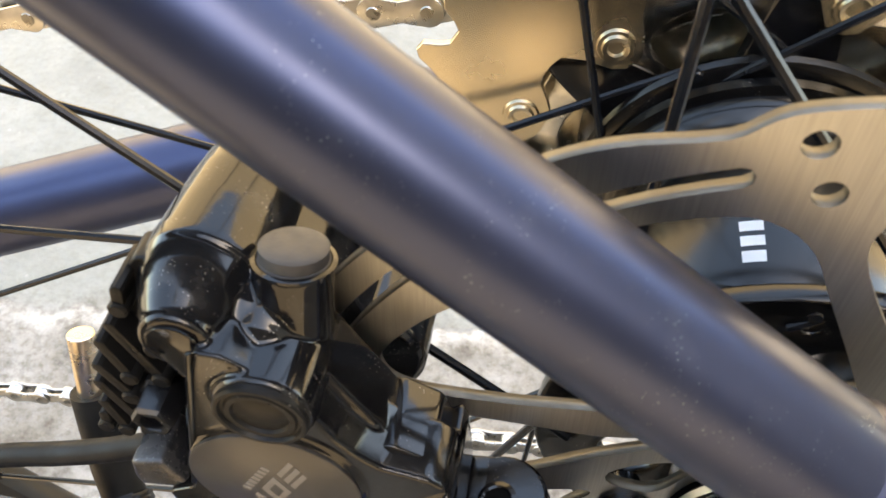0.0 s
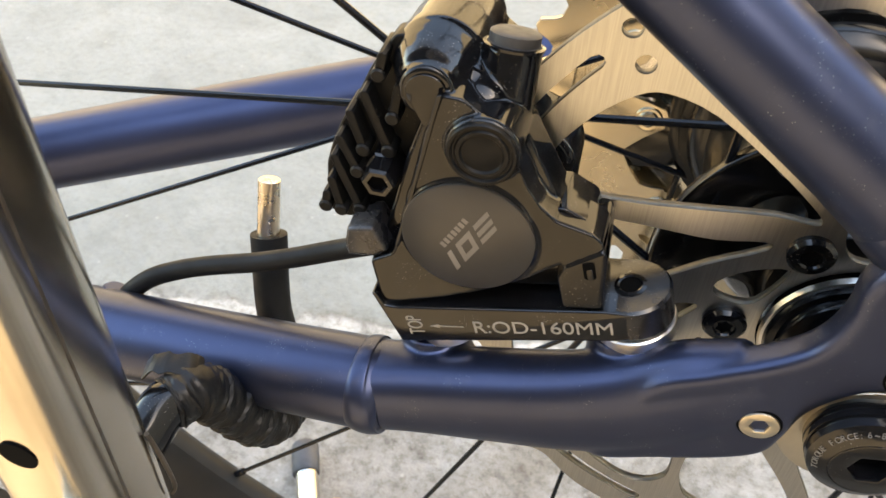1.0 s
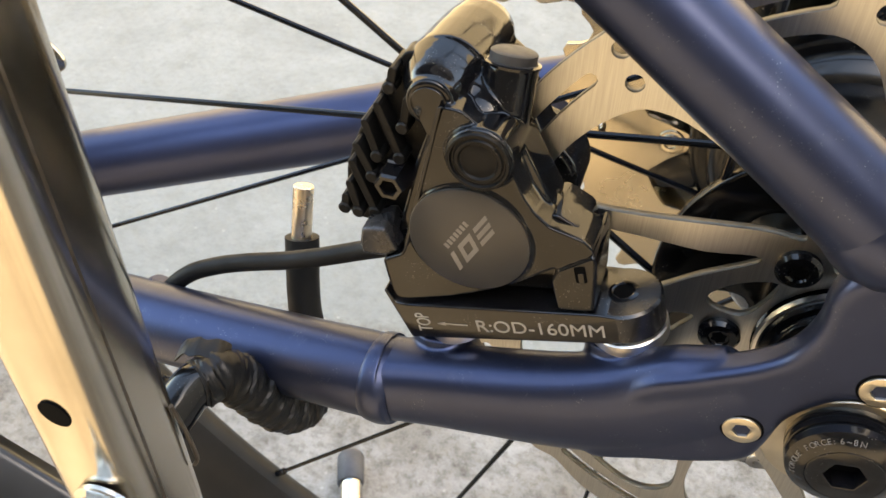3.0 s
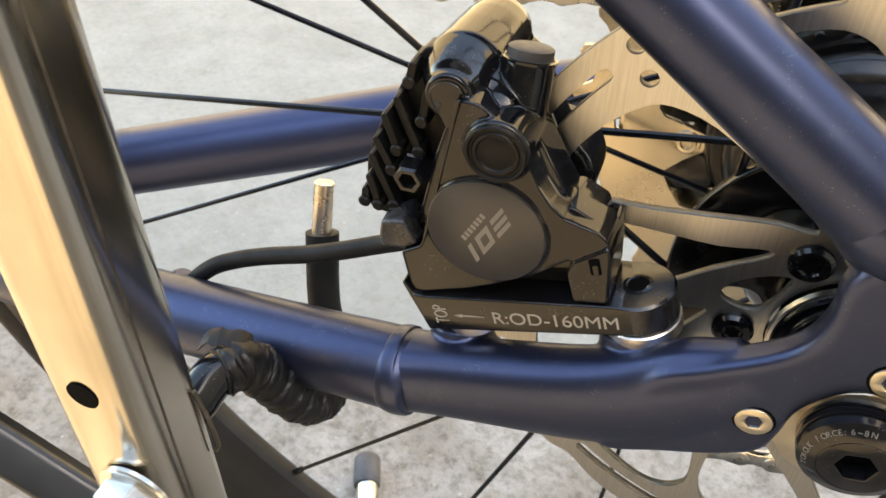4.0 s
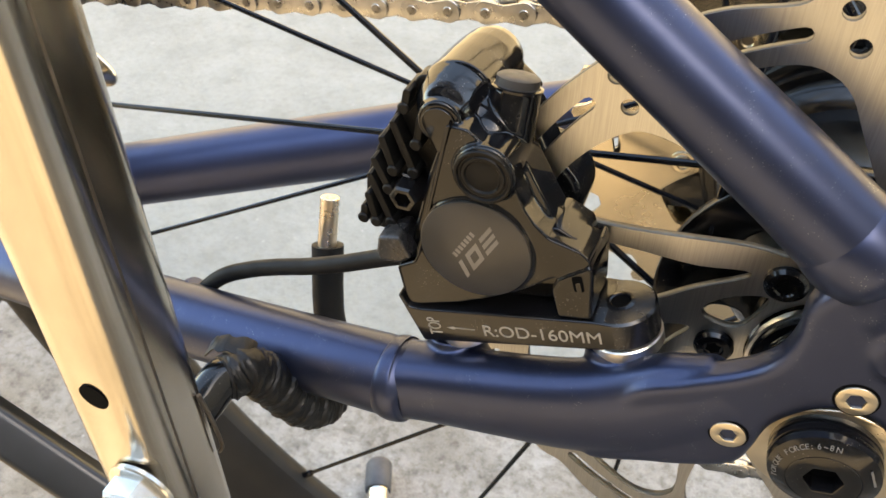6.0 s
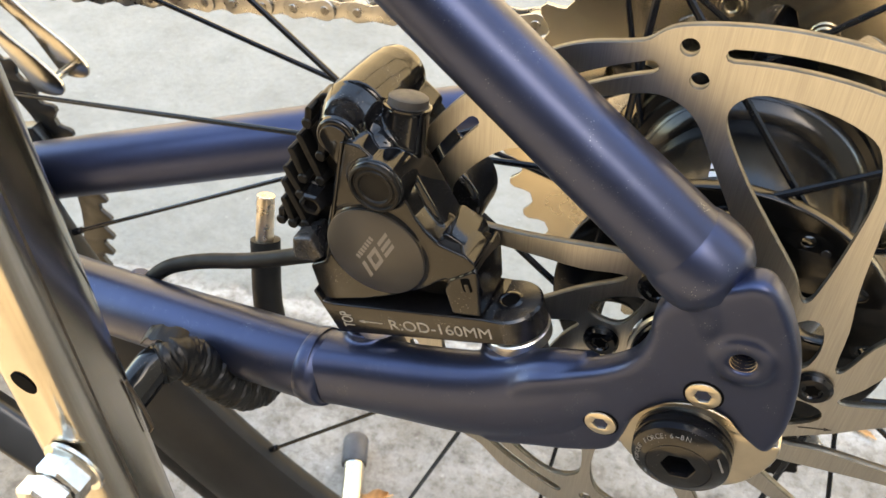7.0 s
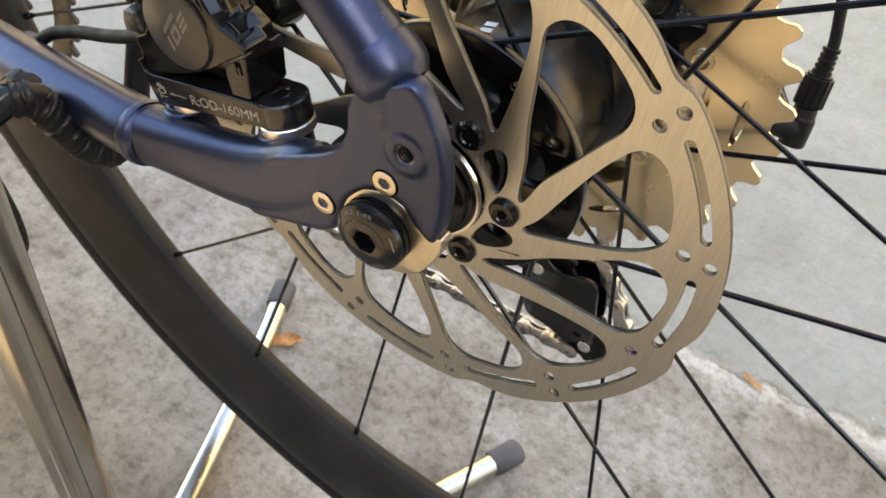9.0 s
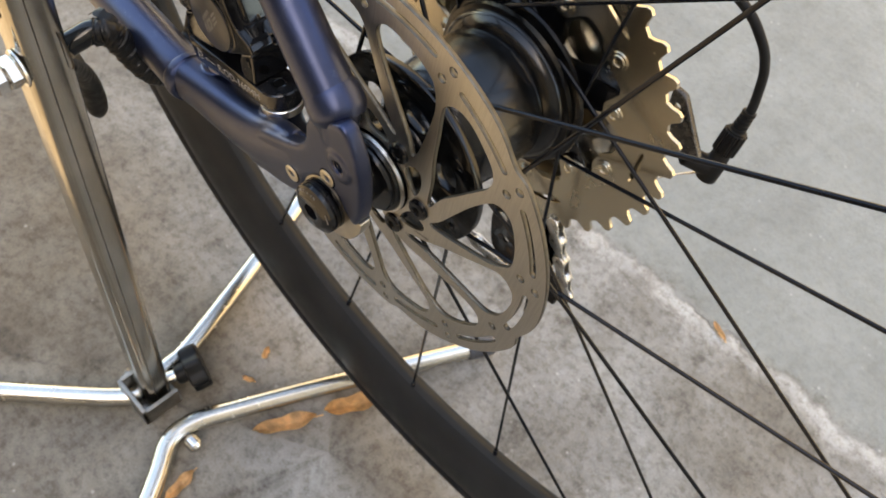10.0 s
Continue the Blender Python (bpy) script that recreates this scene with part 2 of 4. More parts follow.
_grit = mix(M_floor, 1.0, _grit, ramp(M_floor, noise_tex(M_floor, _v, 40, 2), [(0.54, (0, 0, 0)), (0.64, (1, 1, 1))]), "MULTIPLY")
_base = mix(M_floor, mix(M_floor, 1.0, _grit, (0.3, 0.3, 0.3), "MULTIPLY"), _base, (0.62, 0.59, 0.54))
link(M_floor, _base, bsdf(M_floor).inputs["Base Color"])
bump(M_floor, fmath(M_floor, "SUBTRACT", noise_tex(M_floor, _v, 150, 8, 0.72), _crack), 0.6, 0.0025)

M_warm_reflector = material("cream reflector wall", (0.62, 0.50, 0.33), 0.85)
_v = coords(M_warm_reflector)
link(M_warm_reflector, ramp(M_warm_reflector, noise_tex(M_warm_reflector, _v, 3, 5), [(0.3, (0.40, 0.33, 0.22)), (0.7, (0.48, 0.41, 0.29))]), bsdf(M_warm_reflector).inputs["Base Color"])
bump(M_warm_reflector, noise_tex(M_warm_reflector, _v, 90, 5), 0.3, 0.002)
M_sun_blocker = worn("pale sun blocker", (0.50, 0.46, 0.40), 0.7, 0.0, 0.0, 0.3, 6, 0.0, 0.2)
M_dark_reflector = worn("dark brown reflector", (0.085, 0.071, 0.054), 0.85, 0.0, 0.0, 0.25, 4, 0.0, 0.3)
M_leaf = worn("dry brown leaf", (0.60, 0.34, 0.14), 0.6, 0.0, 0.0, 0.45, 120, 0.0, 0.4)

# ---------------------------------------------------------------- mesh helpers (all in millimetres)
MM = 0.001
AX = 360.0          # height of the rear axle
XZ = Matrix(((1, 0, 0, 0), (0, 0, -1, 0), (0, 1, 0, 0), (0, 0, 0, 1)))   # drawing plane x, z; depth towards -y


def at_y(y):
    return Matrix.Translation((0, y, 0)) @ XZ


def thing(name, loc, label, category, group="", kind=""):
    e = new(name)
    e.empty_display_size = 0.02
    e.location = [c * MM for c in loc]
    return tagged(e, label, category, group, kind)


def origin_of(ob):
    return ob.location.copy() if ob.data is None else Vector((0, 0, 0))


def finish(me, mat, smooth=35):
    me.materials.clear()
    me.materials.append(mat)
    if smooth:
        for p in me.polygons:
            p.use_smooth = True
        me.set_sharp_from_angle(angle=radians(smooth))
    return me


def mesh_of(name, bm, mat, smooth=35, m=None):
    if m is not None:
        bm.transform(m)
    bm.transform(Matrix.Scale(MM, 4))
    bmesh.ops.recalc_face_normals(bm, faces=bm.faces)
    me = bpy.data.meshes.new(name)
    bm.to_mesh(me)
    bm.free()
    return finish(me, mat, smooth)


def put(name, me, parent=None, label="", m=None):
    """Links a mesh that is in world metres under a thing or part."""
    ob = new(name, me)
    if parent is not None:
        ob.parent = parent
        ob.matrix_parent_inverse = Matrix.Translation(-origin_of(parent))
    if m is not None:
        ob.matrix_basis = m
    if label:
        tagged(ob, label)
    return ob


def part(name, bm, mat, parent, label="", smooth=35, m=None):
    return put(name, mesh_of(name, bm, mat, smooth, m), parent, label)


def join(*bms):
    out = bmesh.new()
    for b in bms:
        me = bpy.data.meshes.new("tmp")
        b.to_mesh(me)
        out.from_mesh(me)
        bpy.data.meshes.remove(me)
        b.free()
    return out


def ring_section(n, rx, ry, power=2.0):
    out = []
    for i in range(n):
        a = 2 * math.pi * i / n
        c, s = math.cos(a), math.sin(a)
        out.append((rx * math.copysign(abs(c) ** (2 / power), c), ry * math.copysign(abs(s) ** (2 / power), s)))
    return out


def sweep(path, sections, up=(0, 0, 1), caps=True):
    """Skins sections (lists of 2D points, same length) along a path of 3D points."""
    bm = bmesh.new()
    rings = []
    P = [Vector(p) for p in path]
    prev = None
    for i, p in enumerate(P):
        d = (P[min(i + 1, len(P) - 1)] - P[max(i - 1, 0)]).normalized()
        ref = Vector(up) if prev is None else prev
        side = d.cross(ref)
        if side.length < 1e-4:
            side = d.cross(Vector((1, 0, 0)))
        side.normalize()
        u = side.cross(d).normalized()
        prev = u
        sec = sections[i] if isinstance(sections[0], list) else sections
        rings.append([bm.verts.new(p + side * a + u * b) for a, b in sec])
    n = len(rings[0])
    for r, s in zip(rings, rings[1:]):
        for k in range(n):
            bm.faces.new((r[k], r[(k + 1) % n], s[(k + 1) % n], s[k]))
    if caps:
        bm.faces.new(rings[0][::-1])
        bm.faces.new(rings[-1])
    return bm


def spline(pts, n=8):
    """Catmull-Rom through points of any dimension."""
    P = [np.array(p, float) for p in pts]
    P = [2 * P[0] - P[1]] + P + [2 * P[-1] - P[-2]]
    out = []
    for i in range(1, len(P) - 2):
        for k in range(n):
            t = k / n
            a, b, c, d = P[i - 1], P[i], P[i + 1], P[i + 2]
            out.append(0.5 * (2 * b + (c - a) * t + (2 * a - 5 * b + 4 * c - d) * t * t + (3 * b - a - 3 * c + d) * t ** 3))
    out.append(P[-2])
    return [tuple(float(q) for q in p) for p in out]


def tube(pts, radius, n=16, seg=8, smooth=True, caps=True):
    """A round tube; pts may carry a radius as a fourth value."""
    p4 = [(*p, radius) if len(p) == 3 else p for p in pts]
    q = spline(p4, seg) if smooth and len(p4) > 2 else p4
    return sweep([p[:3] for p in q], [ring_section(n, p[3], p[3]) for p in q], caps=caps)


def lathe(profile, n=32, m=None):
    """Turns (radius, height) about the local z axis; the profile is closed at both ends."""
    bm = bmesh.new()
    rings = []
    for r, h in profile:
        if r < 1e-6:
            rings.append([bm.verts.new((0, 0, h))])
        else:
            rings.append([bm.verts.new((r * math.cos(2 * math.pi * k / n), r * math.sin(2 * math.pi * k / n), h)) for k in range(n)])
    for a, b in zip(rings, rings[1:]):
        for k in range(n):
            j = (k + 1) % n
            if len(a) == 1 and len(b) == 1:
                continue
            if len(a) == 1:
                bm.faces.new((a[0], b[k], b[j]))
            elif len(b) == 1:
                bm.faces.new((a[k], a[j], b[0]))
            else:
                bm.faces.new((a[k], a[j], b[j], b[k]))
    if profile[0] != profile[-1]:
        if len(rings[0]) > 1:
            bm.faces.new(rings[0][::-1])
        if len(rings[-1]) > 1:
            bm.faces.new(rings[-1])
    bmesh.ops.recalc_face_normals(bm, faces=bm.faces)
    if m is not None:
        bm.transform(m)
    return bm


def aim(p, d):
    """A pose with its z axis along d."""
    return Matrix.Translation(p) @ Vector(d).normalized().to_track_quat("Z", "Y").to_matrix().to_4x4()


def along_y(x, y, z):
    """Local z points towards the camera's side, -y."""
    return aim((x, y, z), (0, -1, 0))


def rod(a, b, r, n=16, edge=0.3):
    a, b = Vector(a), Vector(b)
    h = (b - a).length
    e = min(edge, r * 0.4, h * 0.4)
    return lathe([(0, 0), (r - e, 0), (r, e), (r, h - e), (r - e, h), (0, h)], n, aim(a, b - a))


def block(lo, hi, bevel=0.6, m=None, segments=2):
    bm = bmesh.new()
    bmesh.ops.create_cube(bm, size=1)
    s = [h - l for l, h in zip(lo, hi)]
    bm.transform(Matrix.Translation([(l + h) / 2 for l, h in zip(lo, hi)]) @ Matrix.Diagonal((*s, 1)))
    if bevel:
        bmesh.ops.bevel(bm, geom=bm.edges[:], offset=bevel, segments=segments, profile=0.5, affect="EDGES")
    if m is not None:
        bm.transform(m)
    return bm


def prism(outer, holes, depth, bevel=0.0, m=None, steps=2):
    """A plate from 2D outlines, extruded to +-depth/2 in its own z, edges rounded."""
    cu = bpy.data.curves.new("tmp", "CURVE")
    cu.dimensions = "2D"
    cu.fill_mode = "BOTH"
    cu.extrude = max(0.0, depth / 2 - bevel)
    cu.bevel_depth = bevel
    cu.bevel_resolution = steps
    cu.offset = -bevel
    for pts in [outer, *holes]:
        sp = cu.splines.new("POLY")
        sp.points.add(len(pts) - 1)
        for q, (x, y) in zip(sp.points, pts):
            q.co = (x, y, 0, 1)
        sp.use_cyclic_u = True
    ob = bpy.data.objects.new("tmp", cu)
    scene.collection.objects.link(ob)
    dg = bpy.context.evaluated_depsgraph_get()
    me = bpy.data.meshes.new_from_object(ob.evaluated_get(dg))
    bm = bmesh.new()
    bm.from_mesh(me)
    bmesh.ops.remove_doubles(bm, verts=bm.verts, dist=1e-4)
    bpy.data.objects.remove(ob)
    bpy.data.curves.remove(cu)
    bpy.data.meshes.remove(me)
    if m is not None:
        bm.transform(m)
    return bm


def cast(bms, voxel=0.5, smooth=4, factor=0.5):
    """Melts overlapping solids into one casting with soft fillets."""
    bm = join(*bms)
    me = bpy.data.meshes.new("tmp")
    bm.to_mesh(me)
    bm.free()
    ob = bpy.data.objects.new("tmp", me)
    scene.collection.objects.link(ob)
    r = ob.modifiers.new("r", "REMESH")
    r.mode = "VOXEL"
    r.voxel_size = voxel
    s = ob.modifiers.new("s", "SMOOTH")
    s.iterations = smooth
    s.factor = factor
    dg = bpy.context.evaluated_depsgraph_get()
    out = bpy.data.meshes.new_from_object(ob.evaluated_get(dg))
    bpy.data.objects.remove(ob)
    bpy.data.meshes.remove(me)
    bm = bmesh.new()
    bm.from_mesh(out)
    bpy.data.meshes.remove(out)
    return bm


def letters(body, size, m, depth=0.06, spacing=1.0):
    cu = bpy.data.curves.new("tmp", "FONT")
    cu.body = body
    cu.size = size
    cu.extrude = depth
    cu.space_character = spacing
    cu.align_x = "LEFT"
    cu.align_y = "CENTER"
    ob = bpy.data.objects.new("tmp", cu)
    scene.collection.objects.link(ob)
    dg = bpy.context.evaluated_depsgraph_get()
    me = bpy.data.meshes.new_from_object(ob.evaluated_get(dg))
    bm = bmesh.new()
    bm.from_mesh(me)
    bpy.data.objects.remove(ob)
    bpy.data.curves.remove(cu)
    bpy.data.meshes.remove(me)
    bm.transform(m)
    return bm


def circle(cx, cy, r, n=24):
    return [(cx + r * math.cos(2 * math.pi * k / n), cy + r * math.sin(2 * math.pi * k / n)) for k in range(n)]


def polar(r, a):
    return (r * math.cos(radians(a)), r * math.sin(radians(a)))


def rounded(pts, radius, n=5):
    """Rounds the corners of a polygon; radius may be one value or one for each corner."""
    out = []
    N = len(pts)
    for i in range(N):
        p, a, b = Vector(pts[i]), Vector(pts[i - 1]), Vector(pts[(i + 1) % N])
        r = radius[i] if isinstance(radius, (list, tuple)) else radius
        da, db = (a - p), (b - p)
        r = min(r, da.length * 0.45, db.length * 0.45)
        q0, q1 = p + da.normalized() * r, p + db.normalized() * r
        for k in range(n + 1):
            t = k / n
            out.append(tuple(q0 * (1 - t) ** 2 + p * 2 * t * (1 - t) + q1 * t * t))
    return out


def smooth_loop(pts, n=5):
    """A closed smooth curve through 2D points."""
    P = [np.array(p, float) for p in pts]
    N = len(P)
    out = []
    for i in range(N):
        a, b, c, d = P[i - 1], P[i], P[(i + 1) % N], P[(i + 2) % N]
        for k in range(n):
            t = k / n
            out.append(tuple(float(q) for q in 0.5 * (2 * b + (c - a) * t + (2 * a - 5 * b + 4 * c - d) * t * t + (3 * b - a - 3 * c + d) * t ** 3)))
    return out


# ---------------------------------------------------------------- ground and the unseen walls added to shape the light
bm = bmesh.new()
bmesh.ops.create_grid(bm, x_segments=2, y_segments=2, size=1)
bm.transform(Matrix.Diagonal((400000, 400000, 1, 1)))
tagged(part("ground", bm, M_floor, None, smooth=0), "grey worn concrete ground with stains and dust", "ground", kind="structure")
# out of view, added: throws the strip of shade the bicycle stands in
tagged(part("wall_east", block((2000, -1920, 0), (2300, 300, 6500), 0), M_sun_blocker, None, smooth=0), "unseen pale wall added to keep the sun off the bicycle", "wall", kind="structure")
# added behind the camera so surfaces facing it mirror something dark
tagged(part("wall_south", block((-9000, -6200, 0), (9000, -6000, 6000), 0), M_dark_reflector, None, smooth=0), "unseen brown wall added for dark reflections", "wall", kind="structure")
# never in view: sunlit cream face added for gold reflections on upper surfaces
tagged(part("wall_north", block((-9000, 4600, 0), (9000, 4800, 5200), 0), M_warm_reflector, None, smooth=0), "unseen cream wall added for warm reflections", "wall", kind="structure")


# ---------------------------------------------------------------- bicycle frame
bicycle = thing("road_bicycle", (-60, -14, AX), "dusty satin navy blue road bicycle held on a work stand", "bicycle")

# front chainstay tube with its collar at the joint
cs = [(-420, 22, 291, 12), (-300, 3, 309, 11), (-200, -10, 323.5, 10), (-150, -15, 330.5, 9.6), (-110, -17.6, 335.4, 9.5), (-92, -18.7, 337.7, 9.6), (-87, -19, 338.2, 9.0)]
part("chainstay", tube(cs, 10, 40, 10), M_paint, bicycle)
part("weld_collar", tube([(-91.5, -18.7, 337.7, 9.3), (-90.6, -18.8, 337.8, 9.95), (-89.2, -18.9, 338.0, 10.25), (-87.4, -19, 338.2, 10.15), (-86.4, -19, 338.4, 9.5), (-85.6, -19, 338.5, 8.6)], 10, 40, 5), M_paint, bicycle, "rounded weld bead")
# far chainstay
part("far_chainstay", tube([(-430, 36, 241.5, 13.2), (-314, 62, 273.5, 12.9), (-217, 84, 299.6, 12.7), (-120, 106, 325.8, 12.2), (-60, 119, 342.6, 10.5), (-10, 128, 356, 8)], 10, 32, 8), M_paint_far_lit, bicycle, "navy drive-side chainstay")

# forged yoke and dropout, cast with the seatstay socket
yoke = []
for x, y, z, a, b in [(-90, -18.8, 338, 8.6, 9.0), (-80, -18.8, 339.8, 7.8, 9.2), (-66, -18.6, 342.3, 7.6, 9.9), (-50, -18.4, 345.6, 7.4, 11.0), (-36, -18.3, 350.6, 6.8, 11.8), (-25, -18.9, 358.5, 5.9, 11.4), (-18, -19.7, 365.5, 5.0, 8.0)]:
    yoke.append((x, y, z, a, b))
yq = spline(yoke, 6)
yoke_bm = sweep([q[:3] for q in yq], [ring_section(32, q[3], q[4], 2.6) for q in yq])
plate_out = smooth_loop([(-44, 338), (-30, 341.5), (-20, 345.5), (-14, 349.5), (-12, 355), (-10, 363.5), (-3, 371.2), (4.5, 371.6), (9.5, 367), (14.5, 363.8), (16.4, 366.5), (17.0, 375.5), (15.6, 386.5), (12.4, 396), (7.6, 404.4), (4.0, 406.5),
                         (0, 404.5), (-5, 401), (-10, 397), (-11.9, 392), (-11.8, 385.5), (-13.8, 379), (-18.5, 374), (-27.5, 368), (-38, 360)], 5)
plate_bm = prism(plate_out, [circle(5.4, 388, 2.4, 24)], 6.6, 1.7, at_y(-21.2), 3)
socket = tube([(-24, -15.0, 414.4, 8.0), (-13, -16, 406.4, 8.5), (-7, -17, 402, 8.3), (-3.5, -18.4, 398, 7.0), (-2, -19.6, 394, 5.4), (-2, -20, 390, 4.4)], 8, 32, 5)
boss_a = lathe([(0, 0), (9.5, 0), (8.4, 4), (7.2, 7), (6.7, 10), (6.5, 13.1), (0, 13.1)], 32, aim((-76.5, -12, 338), (-1.9, 1.4, 13)))
boss_b = lathe([(0, 0), (11, 0), (9.6, 5), (8.2, 9), (7.7, 12), (7.5, 15.9), (0, 15.9)], 32, aim((-38.5, -12, 346), (-3.1, 1.8, 15.6)))
knuckle = lathe([(2.4, -4), (5.8, -4), (5.8, 0.5), (5.2, 1.1), (2.8, 1.2), (2.4, 1.1), (2.4, -4)], 36, along_y(5.4, -24.2, 388))
part("dropout", cast([yoke_bm, plate_bm, socket, boss_a, boss_b, knuckle], 0.42, 20), M_paint, bicycle, "forged navy dropout with brake mount bosses", smooth=60)
# seatstay tube
part("seatstay", tube([(-6, -17.0, 402, 8.6), (-20, -15.4, 411.7, 8.4), (-50, -11.5, 432, 8.0), (-90, -6, 459.1, 7.6), (-150, 2, 499.7, 7.6), (-330, 26, 621, 8)], 8, 40, 8), M_paint, bicycle)
part("seatstay_weld", tube([(-11.5, -16.2, 405.7, 8.3), (-9.5, -16.4, 404.3, 9.05), (-6.5, -16.7, 402.2, 9.4), (-3.9, -17.0, 400.4, 9.1), (-1.5, -17.3, 398.8, 7.4)], 8, 40, 6), M_paint, bicycle, "smoothed weld at the seatstay foot")
# threaded eyelet
part("eyelet_thread", lathe([(3.2, -7.6), (3.2, -0.9), (2.75, -0.85)] + [(2.75 if k % 2 else 2.3, -0.9 - k * 0.45) for k in range(14)] + [(2.3, -7.5)], 28, along_y(5.4, -25.55, 388)), M_thread, bicycle, "bare threaded eyelet")
part("eyelet_bore", lathe([(0, -6.6), (3.1, -6.6), (3.1, -7.4), (0, -7.4)], 24, along_y(5.4, -25.55, 388)), M_bore_shade, bicycle)


def hex_bolt(x, y, z, r, parent, mat, label, key=0.45):
    # black ring paints the shaded gap round the bolt head
    part("bolt_seat", lathe([(r * 0.9, -0.5), (r * 1.13, -0.5), (r * 1.13, 0.62), (r * 1.09, 0.66), (r * 0.9, 0.66), (r * 0.9, -0.5)], 32, along_y(x, y, z)), M_bore_shade, parent)
    hexagon = [(r * key * 1.1 * math.cos(math.pi / 3 * k + 0.3), r * key * 1.1 * math.sin(math.pi / 3 * k + 0.3)) for k in range(6)]
    m = at_y(y - 0.15) @ Matrix.Translation((x, z, 0))
    b = part("bolt", prism(circle(0, 0, r, 36), [rounded(hexagon, 0.12, 2)], 1.7, 0.22, m, 2), mat, parent, label, smooth=25)
    part("hex_socket", prism(circle(0, 0, r * 0.7, 24), [], 0.4, 0, at_y(y + 0.25) @ Matrix.Translation((x, z, 0))), M_seam, b, smooth=0)


hex_bolt(-17.1, -24.0, 358.3, 3.4, bicycle, M_bolt, "tan countersunk hex bolt")
hex_bolt(0.7, -24.0, 376.2, 3.4, bicycle, M_bolt, "tan countersunk hex bolt")
# bare hanger plate behind the axle head
part("hanger_plate", prism(smooth_loop([(-12, 352), (-13.5, 358), (-9, 367), (0, 371.5), (9, 369.5), (14, 366), (17.4, 366.2), (17.0, 360), (12.5, 351), (4, 346), (-6, 347)], 5), [], 4.4, 0.4, at_y(-21.3)), M_bolt, bicycle, "bare gold-toned hanger plate", smooth=15)

# ---------------------------------------------------------------- thru axle
axle = thing("thru_axle", (0, -30, AX), "black anodised thru axle head with a hex socket and torque marking", "axle")
head = [(0, -6), (9.6, -6), (9.9, -5.6), (9.9, -3.9), (9.4, -3.7), (9.4, -3.3), (9.9, -3.1), (9.9, -1.9), (9.4, -1.7), (9.4, -1.3), (9.9, -1.0), (9.7, 0.3), (6.9, 1.9), (6.5, 1.95), (6.3, 1.6), (6.2, -2.5), (0, -2.5)]
part("head", lathe(head, 48, along_y(0, -28.5, AX)), M_anod, axle)
key = [(3.5 * math.cos(math.pi / 3 * k + 0.2), 3.5 * math.sin(math.pi / 3 * k + 0.2)) for k in range(6)]
part("hex_ring", prism(circle(0, 0, 6.45, 48), [rounded(key, 0.3, 3)], 4.2, 0.25, at_y(-28.45) @ Matrix.Translation((0, AX, 0))), M_anod, axle, "flat ring round the hexagonal key hole", smooth=25)
part("hex_socket", prism(circle(0, 0, 5.0, 32), [], 0.4, 0, at_y(-26.6) @ Matrix.Translation((0, AX, 0))), M_bore_shade, axle, smooth=0)
part("shaft", rod((0, -24, AX), (0, 60, AX), 6, 24), M_anod, axle)
word = "TORQUE FORCE:6~8N"
bms = []
for i, ch in enumerate(word):
    if ch == " ":
        continue
    a = radians(200 - i * 7.0)
    rr = 8.35
    m = along_y(0, -29.75, AX) @ Matrix.Rotation(a, 4, "Z") @ Matrix.Translation((rr, 0, 0)) @ Matrix.Rotation(math.atan2(1.6, 2.8), 4, "Y") @ Matrix.Rotation(-math.pi / 2, 4, "Z") @ Matrix.Translation((-0.45, 0, 0.0))
    bms.append(letters(ch, 1.45, m, 0.03))
part("torque_text", join(*bms), M_mark, axle, "pale printed torque text", smooth=0)
part("index_mark", block((-0.2, -2.0, -0.05), (0.2, 2.0, 0.05), 0, along_y(0, -29.75, AX) @ Matrix.Rotation(radians(25), 4, "Z") @ Matrix.Translation((8.3, 0, 0)) @ Matrix.Rotation(math.atan2(1.6, 2.8), 4, "Y")), M_mark, axle, smooth=0)

# ---------------------------------------------------------------- disc rotor
rotor = thing("disc_rotor", (0, 0, AX), "brushed steel brake rotor with slotted rim and twelve arms", "brake rotor")
outline = []
for k in range(360):
    a = k
    d = (a - 49.0) % 60.0
    d = d - 60 if d > 30 else d
    dip = 2.2 * math.exp(-(d / (6.5 if d > 0 else 2.6)) ** 2)
    outline.append(polar(80.4 - dip, a))
wide = [(27, 19.5), (32, 39), (38.4, 52.5), (49, 62.5), (59, 68.3), (63, 68.6), (66.5, 66.8), (68.6, 63.5), (69, 58.6), (68.2, 50), (65.8, 45.5), (61.5, 42.6), (55, 40.6), (44.7, 36.2), (35, 29.5), (28.8, 18)]
leaf = [(28.8, 0.5), (33, 10), (40, 23), (49.3, 32.4), (58, 37), (63, 38), (66.6, 36.4), (68.4, 32.5), (67.9, 25), (66.4, 18), (63.6, 14), (56, 9.7), (43.3, 4.9), (34, 0.2), (29.8, -2)]
small = [(20.6, 18), (25, 31), (28, 44), (26.4, 50.5), (20.5, 50), (18.6, 36)]
holes = [circle(0, 0, 17.0, 48)]
